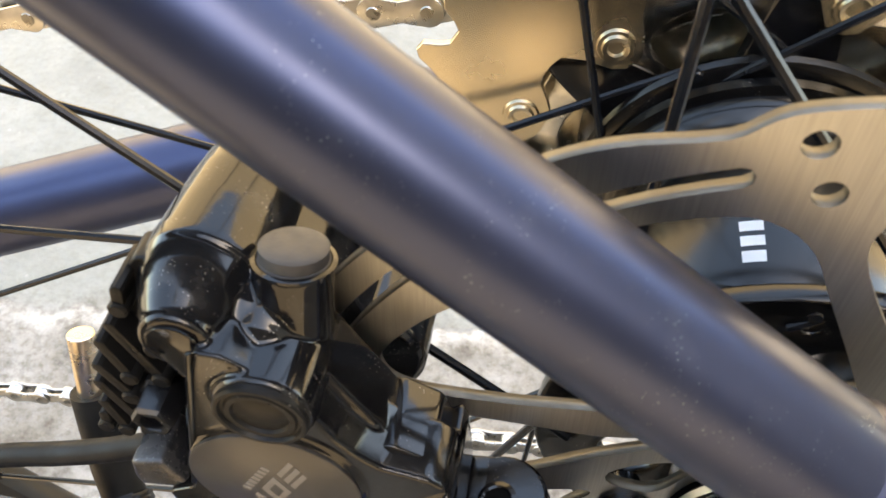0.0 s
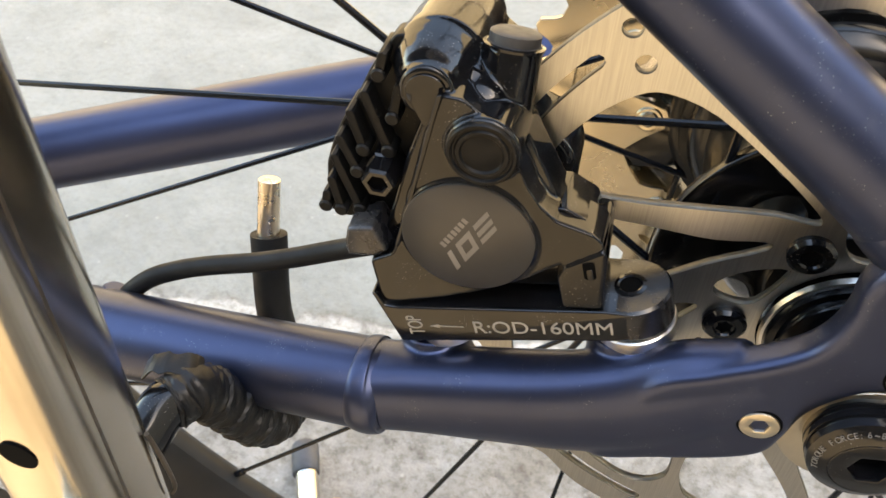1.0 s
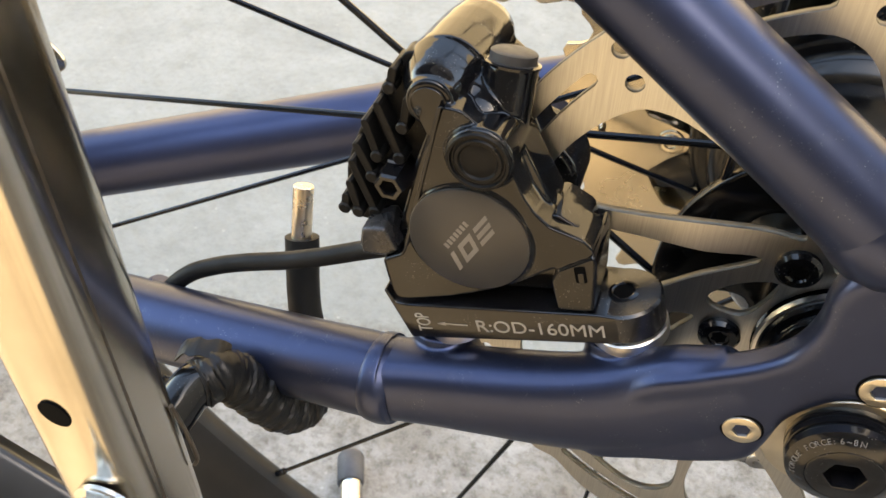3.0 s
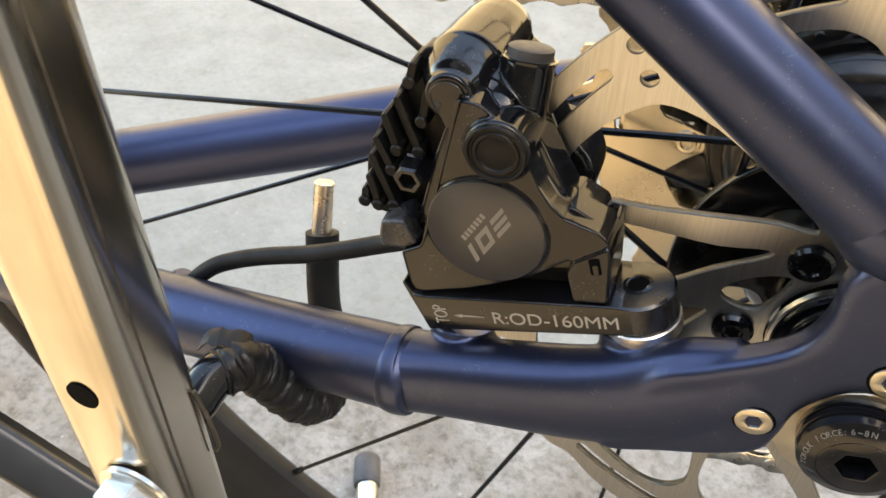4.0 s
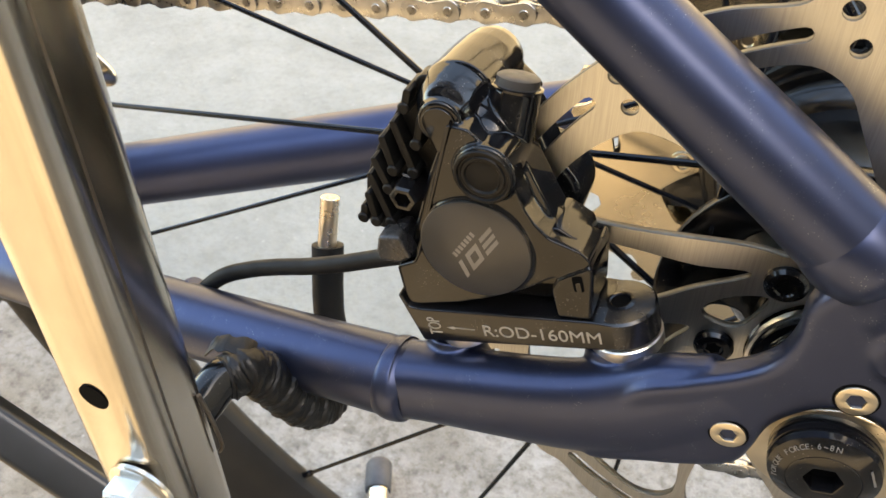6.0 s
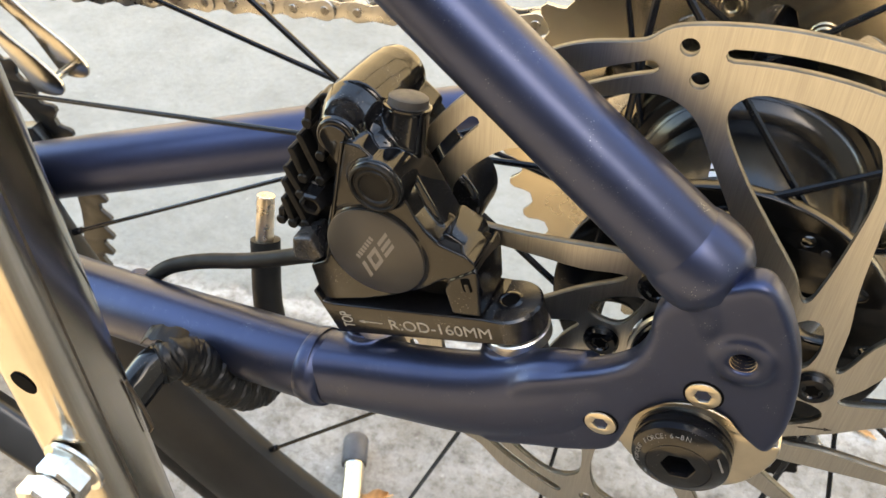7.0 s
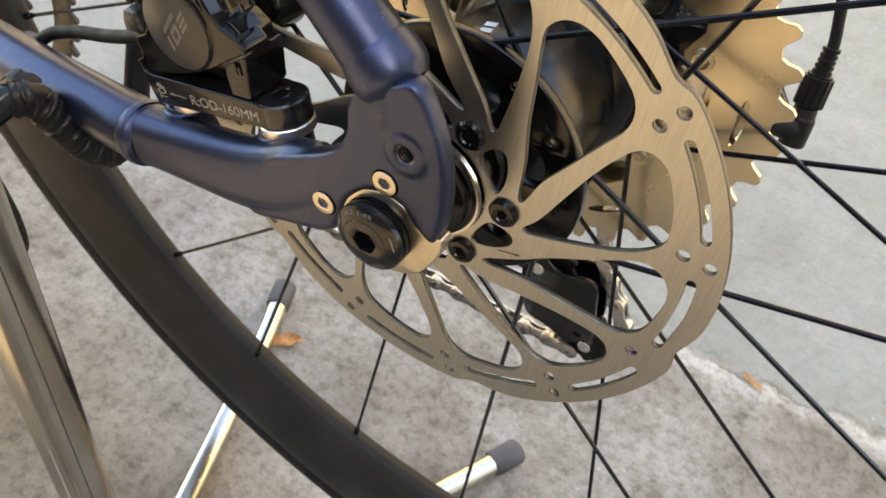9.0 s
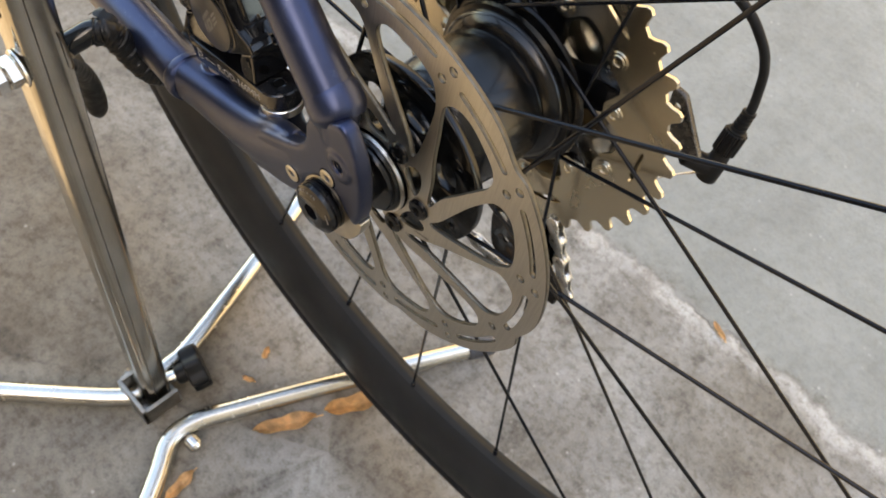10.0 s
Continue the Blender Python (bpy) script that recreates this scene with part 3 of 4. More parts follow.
for k in range(6):
    o = 60 * k
    holes.append(smooth_loop([polar(r, a + o) for r, a in wide], 3))
    holes.append(smooth_loop([polar(r, a + o) for r, a in leaf], 3))
    holes.append(smooth_loop([polar(r, a + o) for r, a in small], 3))
    for ang, r in ((42.2, 70.1), (43.3, 76.5), (14.2, 70.1), (12.9, 76.5)):
        if not (r > 75 and abs(((ang + o + 17) + 180) % 360 - 180) < 2):
            holes.append(circle(*polar(r, ang + o), 1.75, 16))
    for r, a0, a1, w in ((73.2, 48.6, 68.0, 1.35), (75.0, 18.8, 37.8, 1.35)):
        slot = [polar(r + w, a0 + o + (a1 - a0) * t / 8) for t in range(9)]
        e = Vector(polar(r, a1 + o))
        slot += [tuple(e + Vector((w * math.cos(radians(a1 + o + q)), w * math.sin(radians(a1 + o + q))))) for q in (45, 90, 135)]
        slot += [polar(r - w, a1 + o - (a1 - a0) * t / 8) for t in range(9)]
        e = Vector(polar(r, a0 + o))
        slot += [tuple(e + Vector((w * math.cos(radians(a0 + o + q)), w * math.sin(radians(a0 + o + q))))) for q in (225, 270, 315)]
        holes.append(slot)
    holes.append(circle(*polar(23, 5.5 + o), 2.6, 16))
part("disc", prism(outline, holes, 1.8, 0.0, Matrix.Translation((0, 0, AX)) @ at_y(0), 1), M_rotor, rotor, smooth=0).data.materials.append(M_edge)
for f in rotor.children[0].data.polygons:
    f.material_index = 0 if abs(f.normal.y) > 0.7 else 1
arrow = [(-3.4, -0.18), (2.0, -0.18), (2.0, -0.55), (3.6, 0), (2.0, 0.55), (2.0, 0.18), (-3.4, 0.18)]
ax_, az_ = polar(29, -22)
part("arrow_mark", prism(arrow, [], 0.06, 0, at_y(-0.93) @ Matrix.Translation((ax_, AX + az_, 0)) @ Matrix.Rotation(radians(18), 4, "Z")), M_grey_face, rotor, "engraved rotation arrow", smooth=0)
for k in range(6):
    x, z = polar(23, 5.5 + 60 * k)
    b = part("rotor_bolt", lathe([(0, 2.3), (1.9, 2.3), (2.2, 2.7), (3.5, 2.6), (4.2, 1.9), (4.2, 0.9), (3.9, 0.85), (2.4, 0.85), (2.4, -4), (0, -4)], 24, along_y(x, 0, AX + z)), M_gloss, rotor, "black torx rotor bolt")
    star = [(1.75 * (1 if q % 2 else 0.70) * math.cos(math.pi / 6 * q), 1.75 * (1 if q % 2 else 0.70) * math.sin(math.pi / 6 * q)) for q in range(12)]
    part("torx_socket", prism(star, [], 0.3, 0, at_y(-2.25) @ Matrix.Translation((x, AX + z, 0))), M_bore_shade, b, smooth=0)

# ---------------------------------------------------------------- rear wheel
WY = 49.5
wheel = new("rear_wheel")
wheel.empty_display_size = 0.02
wheel.location = (0, WY * MM, AX * MM)
wheel.parent = bicycle
wheel.matrix_parent_inverse = Matrix.Translation(-bicycle.location)
tagged(wheel, "black spoked rear wheel with deep carbon rim and slick tyre")


def ring(profile, n, yc):
    """Turns (radius, y offset) about the axle."""
    return lathe(profile + [profile[0]], n, aim((0, yc, AX), (0, 1, 0)))


rim = [(265, -3), (264.4, 0), (265, 3), (268, 6.5), (276, 10), (287, 12.6), (299, 13.6), (309, 13.6), (311, 12.8), (311, -12.8), (309, -13.6), (299, -13.6), (287, -12.6), (276, -10), (268, -6.5)]
part("rim", ring(rim, 180, WY), M_carbon, wheel)
tyre = [(308, -11), (312, -12.6), (319, -13.4), (325, -12), (330, -8.6), (333, -4.5), (333.8, 0), (333, 4.5), (330, 8.6), (325, 12), (319, 13.4), (312, 12.6), (308, 11)]
part("tyre", ring(tyre, 180, WY), M_tyre, wheel)
# hub: shell, left flange with cutouts, right flange, seals
shell = [(0, -62), (8.5, -62), (8.5, -55), (15.5, -54), (16.2, -52), (16.2, -44), (15, -42), (15, -39), (16, -38), (16.4, -36), (17, -33), (19, -30.5), (22.5, -27.5), (25, -23.5), (26.6, -18), (27.4, -10), (27.6, 0), (27.4, 7), (26.4, 8.4), (26.4, 9.6), (28.2, 10.4), (30.5, 12.5), (31.6, 14.6), (31.6, 15.6), (33.5, 16), (33.8, 18), (32, 19), (18, 22), (18, 62), (0, 62)]
part("hub_shell", lathe(shell, 64, aim((0, WY, AX), (0, 1, 0))), M_hub, wheel, "polished black hub shell")
fl_holes = [circle(0, 0, 15.5, 32)]
for k in range(12):
    fl_holes.append(circle(*polar(32.7, 6 + 30 * k), 1.3, 12))
for k in range(6):
    c = 21 + 60 * k
    fl_holes.append(smooth_loop([polar(19, c - 11), polar(25, c - 14), polar(27.6, c - 6), polar(27.6, c + 6), polar(25, c + 14), polar(19, c + 11)], 4))
part("left_flange", prism(circle(0, 0, 38.7, 72), fl_holes, 3.4, 0.7, Matrix.Translation((0, 0, AX)) @ at_y(13.5)), M_hub, wheel, "black drilled spoke flange")
part("right_flange", lathe([(14, -2), (34, -2), (36, -1.2), (36.5, 0), (36, 1.2), (34, 2), (14, 2)], 64, aim((0, WY + 21, AX), (0, 1, 0))), M_hub, wheel, "black drive-side spoke flange")
part("end_cap", lathe([(0, 0), (8.4, 0), (8.9, 0.6), (8.9, 8), (13.8, 8.6), (14.2, 9.4), (14.2, 13), (16, 13.2), (16, 14.2), (0, 14.2)], 40, aim((0, -14.8, AX), (0, 1, 0))), M_anod, wheel, "black axle end cap")
part("seal_ring", lathe([(14.5, 0), (16.6, 0), (16.8, 1.2), (14.5, 1.2), (14.5, 0)], 40, aim((0, -3.2, AX), (0, 1, 0))), M_silver, wheel, "bare metal seal ring")
LEAN = (-52, 64, 57, -32, -63, 70, 70, -38, -57, 68, 62, -70, -57, 60, 52, -66, -57, 36, 51, -88, -81, 66, 60, -75)     # angle from each nipple to its hub hole
for i in range(24):
    left = i % 2 == 1
    lead = (i // 2) % 2 == (0 if left else 1)
    phi = -100.7 + 15 * i
    psi = phi + LEAN[i]
    yf = 13.5 if left else WY + 21
    hx, hz = polar(35.2 if i in (19, 20) else 32.7, psi)
    rx_, rz_ = polar(264.5, phi)
    side = (-1.6 if lead else 1.6)
    p0, p1 = Vector((hx, yf + side, AX + hz)), Vector((rx_, WY + (-2 if left else 2), AX + rz_))
    d = (p1 - p0).normalized()
    part("spoke", join(rod(p0, p1, 0.85, 8), rod((hx, yf - side * 1.2, AX + hz), (hx, yf + side * 1.1, AX + hz), 1.25, 8), rod(p1 - d * 5, p1 + d * 2, 1.5, 8)), M_spoke, wheel)

# ---------------------------------------------------------------- cassette
cassette = thing("cassette", (0, 95, AX), "nickel-plated twelve-speed cassette on a black carrier", "cassette")


def cog_outline(teeth):
    rp = teeth * 12.7 / (2 * math.pi)
    out = []
    for k in range(teeth):
        a = 360 / teeth * k
        s = 360 / teeth
        for f, r in ((-0.34, rp - 3.2), (-0.24, rp - 1.6), (-0.13, rp + 1.7), (0.02, rp + 2.3), (0.15, rp + 1.2), (0.26, rp - 1.8), (0.38, rp - 3.5)):
            out.append(polar(r, a + f * s))
    return out


RIVETS = ((52.9, 48), (46.6, 22.7), (50.8, -10.2), (43.8, -33), (44.3, 135.5), (44.3, 79.7), (41.8, -167), (50, -68), (44, -97), (50, -130), (50, 166), (50, 108))     # radius, angle
TEETH = (36, 32, 28, 24, 21, 19, 17, 15, 14, 13, 12, 11)
for i, t in enumerate(TEETH):
    y = 77 + 3.55 * i
    rp = t * 12.7 / (2 * math.pi)
    inner = rp - 15 if i < 1 else (rp - 13 if i < 4 else 17)
    hh = [circle(0, 0, max(17, inner), 48)]
    if i == 0:
        lobed = []
        for a in range(0, 360, 3):
            rr = 50.0
            for q, b in RIVETS:
                d = (a - b + 180) % 360 - 180
                rr = min(rr, 50 - (50 - (q - 5.5)) * math.exp(-(d / 8.5) ** 4))
            lobed.append(polar(rr, a))
        hh = [lobed]
        for k in range(6):
            hh.append(smooth_loop([polar(r_, 63 + 60 * k + d_) for r_, d_ in ((60, -7), (61.6, -7.5), (62.2, 0), (61.6, 7.5), (60, 7), (59.4, 0))], 3))
    part("cog", prism(cog_outline(t), hh, 1.7, 0.2, Matrix.Translation((0, 0, AX)) @ at_y(y) @ Matrix.Rotation(radians(3 * i if i else 0), 4, "Z"), 1), M_cog, cassette, smooth=15)
for k in range(6):
    o = 28 + 60 * k
    arm = smooth_loop([polar(18, o - 28), polar(30, o - 17), polar(44, o - 8), polar(55, o - 2.5), polar(58, o), polar(55, o + 2.5), polar(44, o + 8), polar(30, o + 17), polar(18, o + 28)], 4)
    part("carrier_arm", prism(arm, [], 5, 0.8, Matrix.Translation((0, 0, AX)) @ at_y(80.5)), M_anod, cassette, "black carrier arm", smooth=15)
for q, b in RIVETS:
    x, z = polar(q, b)
    part("rivet", lathe([(0, 0.4), (1.5, 0.4), (1.8, 1.1), (2.6, 1.2), (2.9, 0.5), (3.6, 0.5), (3.9, 0.0), (3.9, -5), (0, -5)], 22, along_y(x, 76, AX + z)), M_cog, cassette, "riveted steel pin")
inner_holes = [circle(0, 0, 17, 32)]
for k in range(6):
    o = 58 + 60 * k
    inner_holes.append(smooth_loop([polar(25, o - 15), polar(37, o - 14), polar(40, o), polar(37, o + 14), polar(25, o + 15), polar(22.5, o)], 4))
part("carrier_plate", prism(circle(0, 0, 47, 64), inner_holes, 3, 0.5, Matrix.Translation((0, 0, AX)) @ at_y(84.5)), M_steel, cassette, "bare steel carrier plate")
part("freehub", rod((0, 70, AX), (0, 124, AX), 17, 40), M_anod, cassette, "black freehub body")

# ---------------------------------------------------------------- chain
chain = thing("chain", (-150, 102, 372), "oiled steel bicycle chain running to the cassette", "chain")


def link_outline():
    out = []
    for k in range(13):
        a = -90 + 15 * k
        out.append((6.35 + 3.9 * math.cos(radians(a)), 3.9 * math.sin(radians(a))))
    out.append((0, 2.7))
    for k in range(13):
        a = 90 + 15 * k
        out.append((-6.35 + 3.9 * math.cos(radians(a)), 3.9 * math.sin(radians(a))))
    out.append((0, -2.7))
    return out


def link_mesh(name, gap):
    a = prism(link_outline(), [], 0.95, 0.15, at_y(-gap), 1)
    b = prism(link_outline(), [], 0.95, 0.15, at_y(gap), 1)
    pins = [rod((x, -3.0, 0), (x, 3.0, 0), 1.75, 10, 0.2) for x in (-6.35, 6.35)]
    rollers = [rod((x, -1.2, 0), (x, 1.2, 0), 3.7, 12, 0.2) for x in (-6.35, 6.35)] if gap < 2 else []
    return mesh_of(name, join(a, b, *pins, *rollers), M_chain, 30)


outer_link, inner_link = link_mesh("outer_link", 2.3), link_mesh("inner_link", 1.35)


def run_chain(a, b, y, start=0, parent=None):
    a, b = Vector((a[0], y, a[1])), Vector((b[0], y, b[1]))
    n = int((b - a).length / 12.7)
    d = (b - a).normalized()
    ang = -math.atan2(d.z, d.x)
    for i in range(n):
        p = a + d * (12.7 * (i + 0.5))
        me = outer_link if (i + start) % 2 else inner_link
        put("outer_link" if (i + start) % 2 else "inner_link", me, parent or chain, m=Matrix.Translation(p * MM) @ Matrix.Rotation(ang, 4, "Y"))


run_chain((-400, 337), (-4, 388), 102)

# ---------------------------------------------------------------- brake caliper, in axes tilted with the mount
C16, S16 = math.cos(radians(16)), math.sin(radians(16))


def cal(u, w):
    return (-42.8 + u * C16 - w * S16, 370.4 + u * S16 + w * C16)


def cal3(u, y, w):
    x, z = cal(u, w)
    return (x, y, z)


CALM = Matrix.Translation((-42.8, 0, 370.4)) @ Matrix.Rotation(radians(-16), 4, "Y")     # local x along the mount, z up from it


def cal_prism(pts, y0, y1, bevel, r=1.5, holes=()):
    return prism(rounded(pts, r), [list(h) for h in holes], abs(y1 - y0), bevel, CALM @ at_y((y0 + y1) / 2), 3)


caliper = thing("brake_caliper", (-70, -8, 366), "glossy black hydraulic disc brake caliper with a grey emblem", "brake caliper")
shell_front = [(-23.6, 46.2), (-26.2, 42.2), (-29.4, 36.2), (-38.6, 17.6), (-40.6, 14.6), (-45.2, 13.2), (-45.9, 2.2), (-33.4, 3.7), (-27.5, 4.9), (-22.5, 6.2), (-17.0, 8.2), (-11.7, 10.9), (-2.6, 14.8), (-2.7, 15.9), (-4.1, 17.9), (-9.8, 21.0), (-12.0, 24.2), (-13.4, 28.0), (-14.2, 33), (-16, 40), (-20.5, 45.2)]


def flare(p):
    """The outline behind the front edge: wider on the mount side, a little wider on the fin side."""
    u, w = p
    if u > -15:
        return (u + (1.7 if w > 19 else 0.3), w - (0.6 if w > 19 else 0.2))
    return (u - 0.5, w + 0.2)


def cal_loft(pts_a, ya, pts_b, yb, r):
    A, B = rounded(pts_a, r), rounded(pts_b, r)
    bm = bmesh.new()
    va = [bm.verts.new(cal3(u, ya, w)) for u, w in A]
    vb = [bm.verts.new(cal3(u, yb, w)) for u, w in B]
    for k in range(len(va)):
        j = (k + 1) % len(va)
        bm.faces.new((va[k], va[j], vb[j], vb[k]))
    bm.faces.new(va[::-1])
    bm.faces.new(vb)
    bmesh.ops.recalc_face_normals(bm, faces=bm.faces)
    return bm


outer = [
    cal_loft(shell_front, -16.2, [flare(p) for p in shell_front], -7.0, 0.7),
    cal_prism([(-45, 3.2), (-46, 10), (-42, 18), (-34, 33), (-27, 44), (-17, 44), (-13, 36), (-12.2, 32), (-9.5, 21), (-5, 17.5), (-4.5, 1.6)], -11.4, -2.6, 0.6, 1.0),
    cal_prism([(-11.4, 1.8), (-11.4, 9.0), (-9.8, 11.4), (-2.4, 14.8), (-2.2, 12.5), (-4.3, 1.4)], -16.9, -2.2, 0.45, 0.7),
    rod(cal3(-25.2, -3, 18.8), cal3(-25.2, -16.9, 18.8), 12.0, 64, 0.4),
    rod(cal3(-18.9, -4, 36.4), cal3(-18.9, -17.7, 36.4), 6.15, 48, 0.5),
    rod(cal3(-18.6, -8.0, 33.5), cal3(-14.4, -3.8, 47.0), 4.75, 44, 0.3),
    # nose running from the bridge down to the round lobe
    lathe([(0, 0), (3.9, 0), (4.35, 0.4), (4.5, 1.4), (4.75, 2.0), (5.5, 3.6), (6.2, 5.3), (6.85, 7.2), (7.4, 9.2), (7.7, 10.6), (7.7, 13), (0, 13)], 56, aim(cal3(-26.4, -14.9, 46.2), (-0.05, 1.0, -0.05))),
    lathe([(0, 0), (2.2, 0.3), (4.0, 1.3), (5.2, 2.8), (5.8, 5.0), (5.9, 9.0), (0, 9.0)], 48, aim(cal3(-22.4, -11.6, 41.6), (0.1, 1.0, 0.0))),
    lathe([(0, 0), (2.0, 0.3), (3.8, 1.3), (5.0, 2.8), (5.8, 5.0), (6.2, 8.0), (6.2, 12), (0, 12)], 48, aim(cal3(-20.6, -13.2, 39.4), (0.1, 1.0, 0.12))),
    cal_prism([(-29.2, 45), (-28.6, 40.2), (-27.6, 39.4), (-24.4, 44.6)], -15.0, -9, 0.35, 0.5),
]
# bridge over the rotor and the inner half
bridge = [
    lathe([(0, 0), (7.5, 0), (7.95, 0.25), (7.95, 1.2), (7.8, 8), (7.5, 14), (7.1, 18), (6.4, 20.6), (4.8, 22.2), (0, 22.6)], 64, aim(cal3(-26.7, -4.6, 45.7), (0.9, 26.0, -0.3))),
    cal_prism([(-34, 34), (-32.5, 44), (-26, 47.5), (-20, 45), (-15, 38)], -4, 14.5, 1.0, 3.0),
    cal_prism([(-40, 12), (-41, 20), (-34, 34), (-31, 45), (-20, 45), (-16, 34), (-14, 22), (-16, 10)], 4.6, 15.5, 1.2, 2.5),
    rod(cal3(-20.2, 4.6, 16.6), cal3(-20.2, 18.5, 16.6), 10.8, 44, 1.2),
]
part("body", cast(outer + bridge, 0.26, 12), M_gloss, caliper, smooth=60)
part("tab", cal_prism([(-10.8, 21.6), (-8.6, 21.6), (-4.4, 17.8), (-4.1, 10.5), (-10.8, 10.5)], -13.4, -2.5, 0.5, 0.8), M_gloss, caliper, "stepped tab on the shoulder", smooth=30)
# flat teardrop face of the lobe and the straight rib below it
tear = [(-26.4 + 3.25 * math.cos(radians(a)), 46.2 + 3.25 * math.sin(radians(a))) for a in range(-20, 201, 10)] + [(-29.0, 43.6), (-28.3, 40.6), (-27.6, 40.2)]
part("lobe_face", prism(tear, [], 0.5, 0.15, CALM @ at_y(-14.95), 2), M_gloss, caliper, "flat teardrop face", smooth=20)
part("rib", prism([(-23.3, 46.6), (-24.2, 46.4), (-39.3, 17.0), (-38.5, 16.8)], [], 0.7, 0.2, CALM @ at_y(-16.3), 2), M_gloss, caliper, "thin straight raised rib", smooth=20)
# emblem disc with its print as plain bars
part("emblem", lathe([(0, 0.5), (11.3, 0.5), (11.6, 0.3), (11.6, -0.5), (0, -0.5)], 64, along_y(*cal3(-25.2, -16.95, 18.8))), M_grey_face, caliper, "dark grey emblem disc")
EMB = CALM @ at_y(-17.47) @ Matrix.Translation((-25.2, 18.8, 0)) @ Matrix.Rotation(radians(45), 4, "Z")


def slant(x0, x1, y0, y1, lean=0.28):
    return [(x0 + y0 * lean, y0), (x1 + y0 * lean, y0), (x1 + y1 * lean, y1), (x0 + y1 * lean, y1)]


for k in range(7):
    part("brand_bar", prism(slant(-4.6 + 1.16 * k, -3.85 + 1.16 * k, 1.9, 3.1, 0.15), [], 0.05, 0, EMB), M_mark, caliper, "narrow pale bar", smooth=0)
part("model_bar", prism(slant(-5.7, -4.5, -2.6, 0.9, 0.62), [], 0.05, 0, EMB), M_mark, caliper, "slanted pale bar", smooth=0)
part("model_ring", prism(slant(-3.0, 1.4, -2.6, 0.9, 0.62), [slant(-1.9, 0.3, -1.7, 0.0, 0.62)], 0.05, 0, EMB), M_mark, caliper, "slanted pale hollow bar", smooth=0)
for y0, y1 in ((-2.6, -1.75), (-1.3, -0.45), (0.05, 0.9)):
    part("model_bar", prism(slant(2.6, 7.0, y0, y1, 0.62), [], 0.05, 0, EMB), M_mark, caliper, "slanted pale bar", smooth=0)
# piston bore plug: rings
part("bore_plug", lathe([(0, 0.15), (2.7, 0.15), (3.0, 0.0), (3.3, 0.0), (3.6, 0.4), (4.2, 0.4), (4.5, 0.1), (4.8, 0.1), (5.05, 0.6), (5.5, 0.6), (5.75, 0.3), (5.75, -1), (0, -1)], 48, along_y(*cal3(-18.9, -17.9, 36.4))), M_plastic, caliper, "round stepped bore plug")
plug_a, plug_b = Vector(cal3(-18.6, -7.5, 34)), Vector(cal3(-14.4, -3.8, 47.0))
part("bleed_plug", lathe([(0, 2.3), (3.7, 2.3), (4.15, 2.0), (4.15, 0.5), (4.3, 0.4), (4.3, -0.5), (0, -0.5)], 40, aim(plug_b, plug_b - plug_a)), M_plug, caliper, "grey rubber bleed port plug")
part("port_rim", lathe([(4.2, -0.3), (5.0, -0.2), (5.05, 0.25), (4.5, 0.4), (4.2, 0.2), (4.2, -0.3)], 40, aim(plug_b, plug_b - plug_a)), M_gloss, caliper)
slot_ = rounded([(-6.5, 8.9), (-6.5, 12.6), (-4.4, 12.8), (-4.4, 8.9)], 0.5, 3)
part("pin_slot", prism(slot_, [], 0.3, 0.05, CALM @ at_y(-16.9)), M_bore_shade, caliper, "small recessed slot", smooth=0)
part("slot_tongue", prism(rounded([(-5.9, 8.9), (-5.9, 11.2), (-4.9, 11.3), (-4.9, 8.9)], 0.2, 2), [], 0.4, 0.05, CALM @ at_y(-17.0)), M_gloss, caliper, smooth=20)
# finned pad cooler and the bleed nipple
fins = thing("brake_pad_fins", (-94, -10, 390), "black finned brake pad cooling plate beside the caliper", "cooling fins")
part("plate", cal_prism([(-28, 52), (-32.4, 52.2), (-38, 47), (-42.4, 41.5), (-46.3, 37.5), (-49.6, 33), (-52, 29), (-54, 23), (-55, 18.2), (-52, 16.2), (-36, 17), (-30, 28), (-25, 38), (-22, 46)], -6.8, -2.0, 0.5, 0.8), M_plastic, fins)
FINS = [((-86.6, 404.2), (-87.5, 398.4)), ((-92.4, 402.0), (-88.2, 391.5)), ((-95.0, 397.8), (-92.7, 390.9)), ((-97.0, 392.2), (-93.9, 385.9)), ((-98.1, 388.0), (-93.6, 377.2)), ((-98.9, 382.8), (-97.2, 376.3)), ((-99.9, 379.4), (-100.2, 376.6)), ((-89.3, 409.6), (-89.9, 406.2))]
for a, b in FINS:
    a, b = Vector(a), Vector(b)
    d = (b - a).normalized()
    q = Vector((-d.y, d.x)) * 0.8
    cap_a = [tuple(a + q * math.cos(t) - d * 0.8 * math.sin(t)) for t in (math.pi, math.pi * 0.75, math.pi * 0.5, math.pi * 0.25, 0)]
    cap_b = [tuple(b + q * math.cos(t) + d * 0.8 * math.sin(t)) for t in (0, math.pi * 0.25, math.pi * 0.5, math.pi * 0.75, math.pi)]
    fin = part("fin", prism(cap_a + cap_b, [], 7.0, 0.25, at_y(-6.8)), M_plastic, fins, smooth=20)
    part("bead", lathe([(0, 4.8), (1.0, 4.8), (1.3, 4.5), (1.3, -4), (0, -4)], 16, along_y(b.x, -6.0, b.y)), M_plastic, fin)
part("bleed_nipple", lathe([(0, -7), (3.6, -7), (3.6, -2.4), (3.2, -2.0), (3.1, 1.6), (2.7, 2.2), (1.9, 2.2), (1.75, 1.8), (1.7, 0.2), (0, 0.2)], 6, along_y(-88.9, -12.4, 387.4)), M_anod, caliper, "black hexagonal bleed nipple", smooth=20)
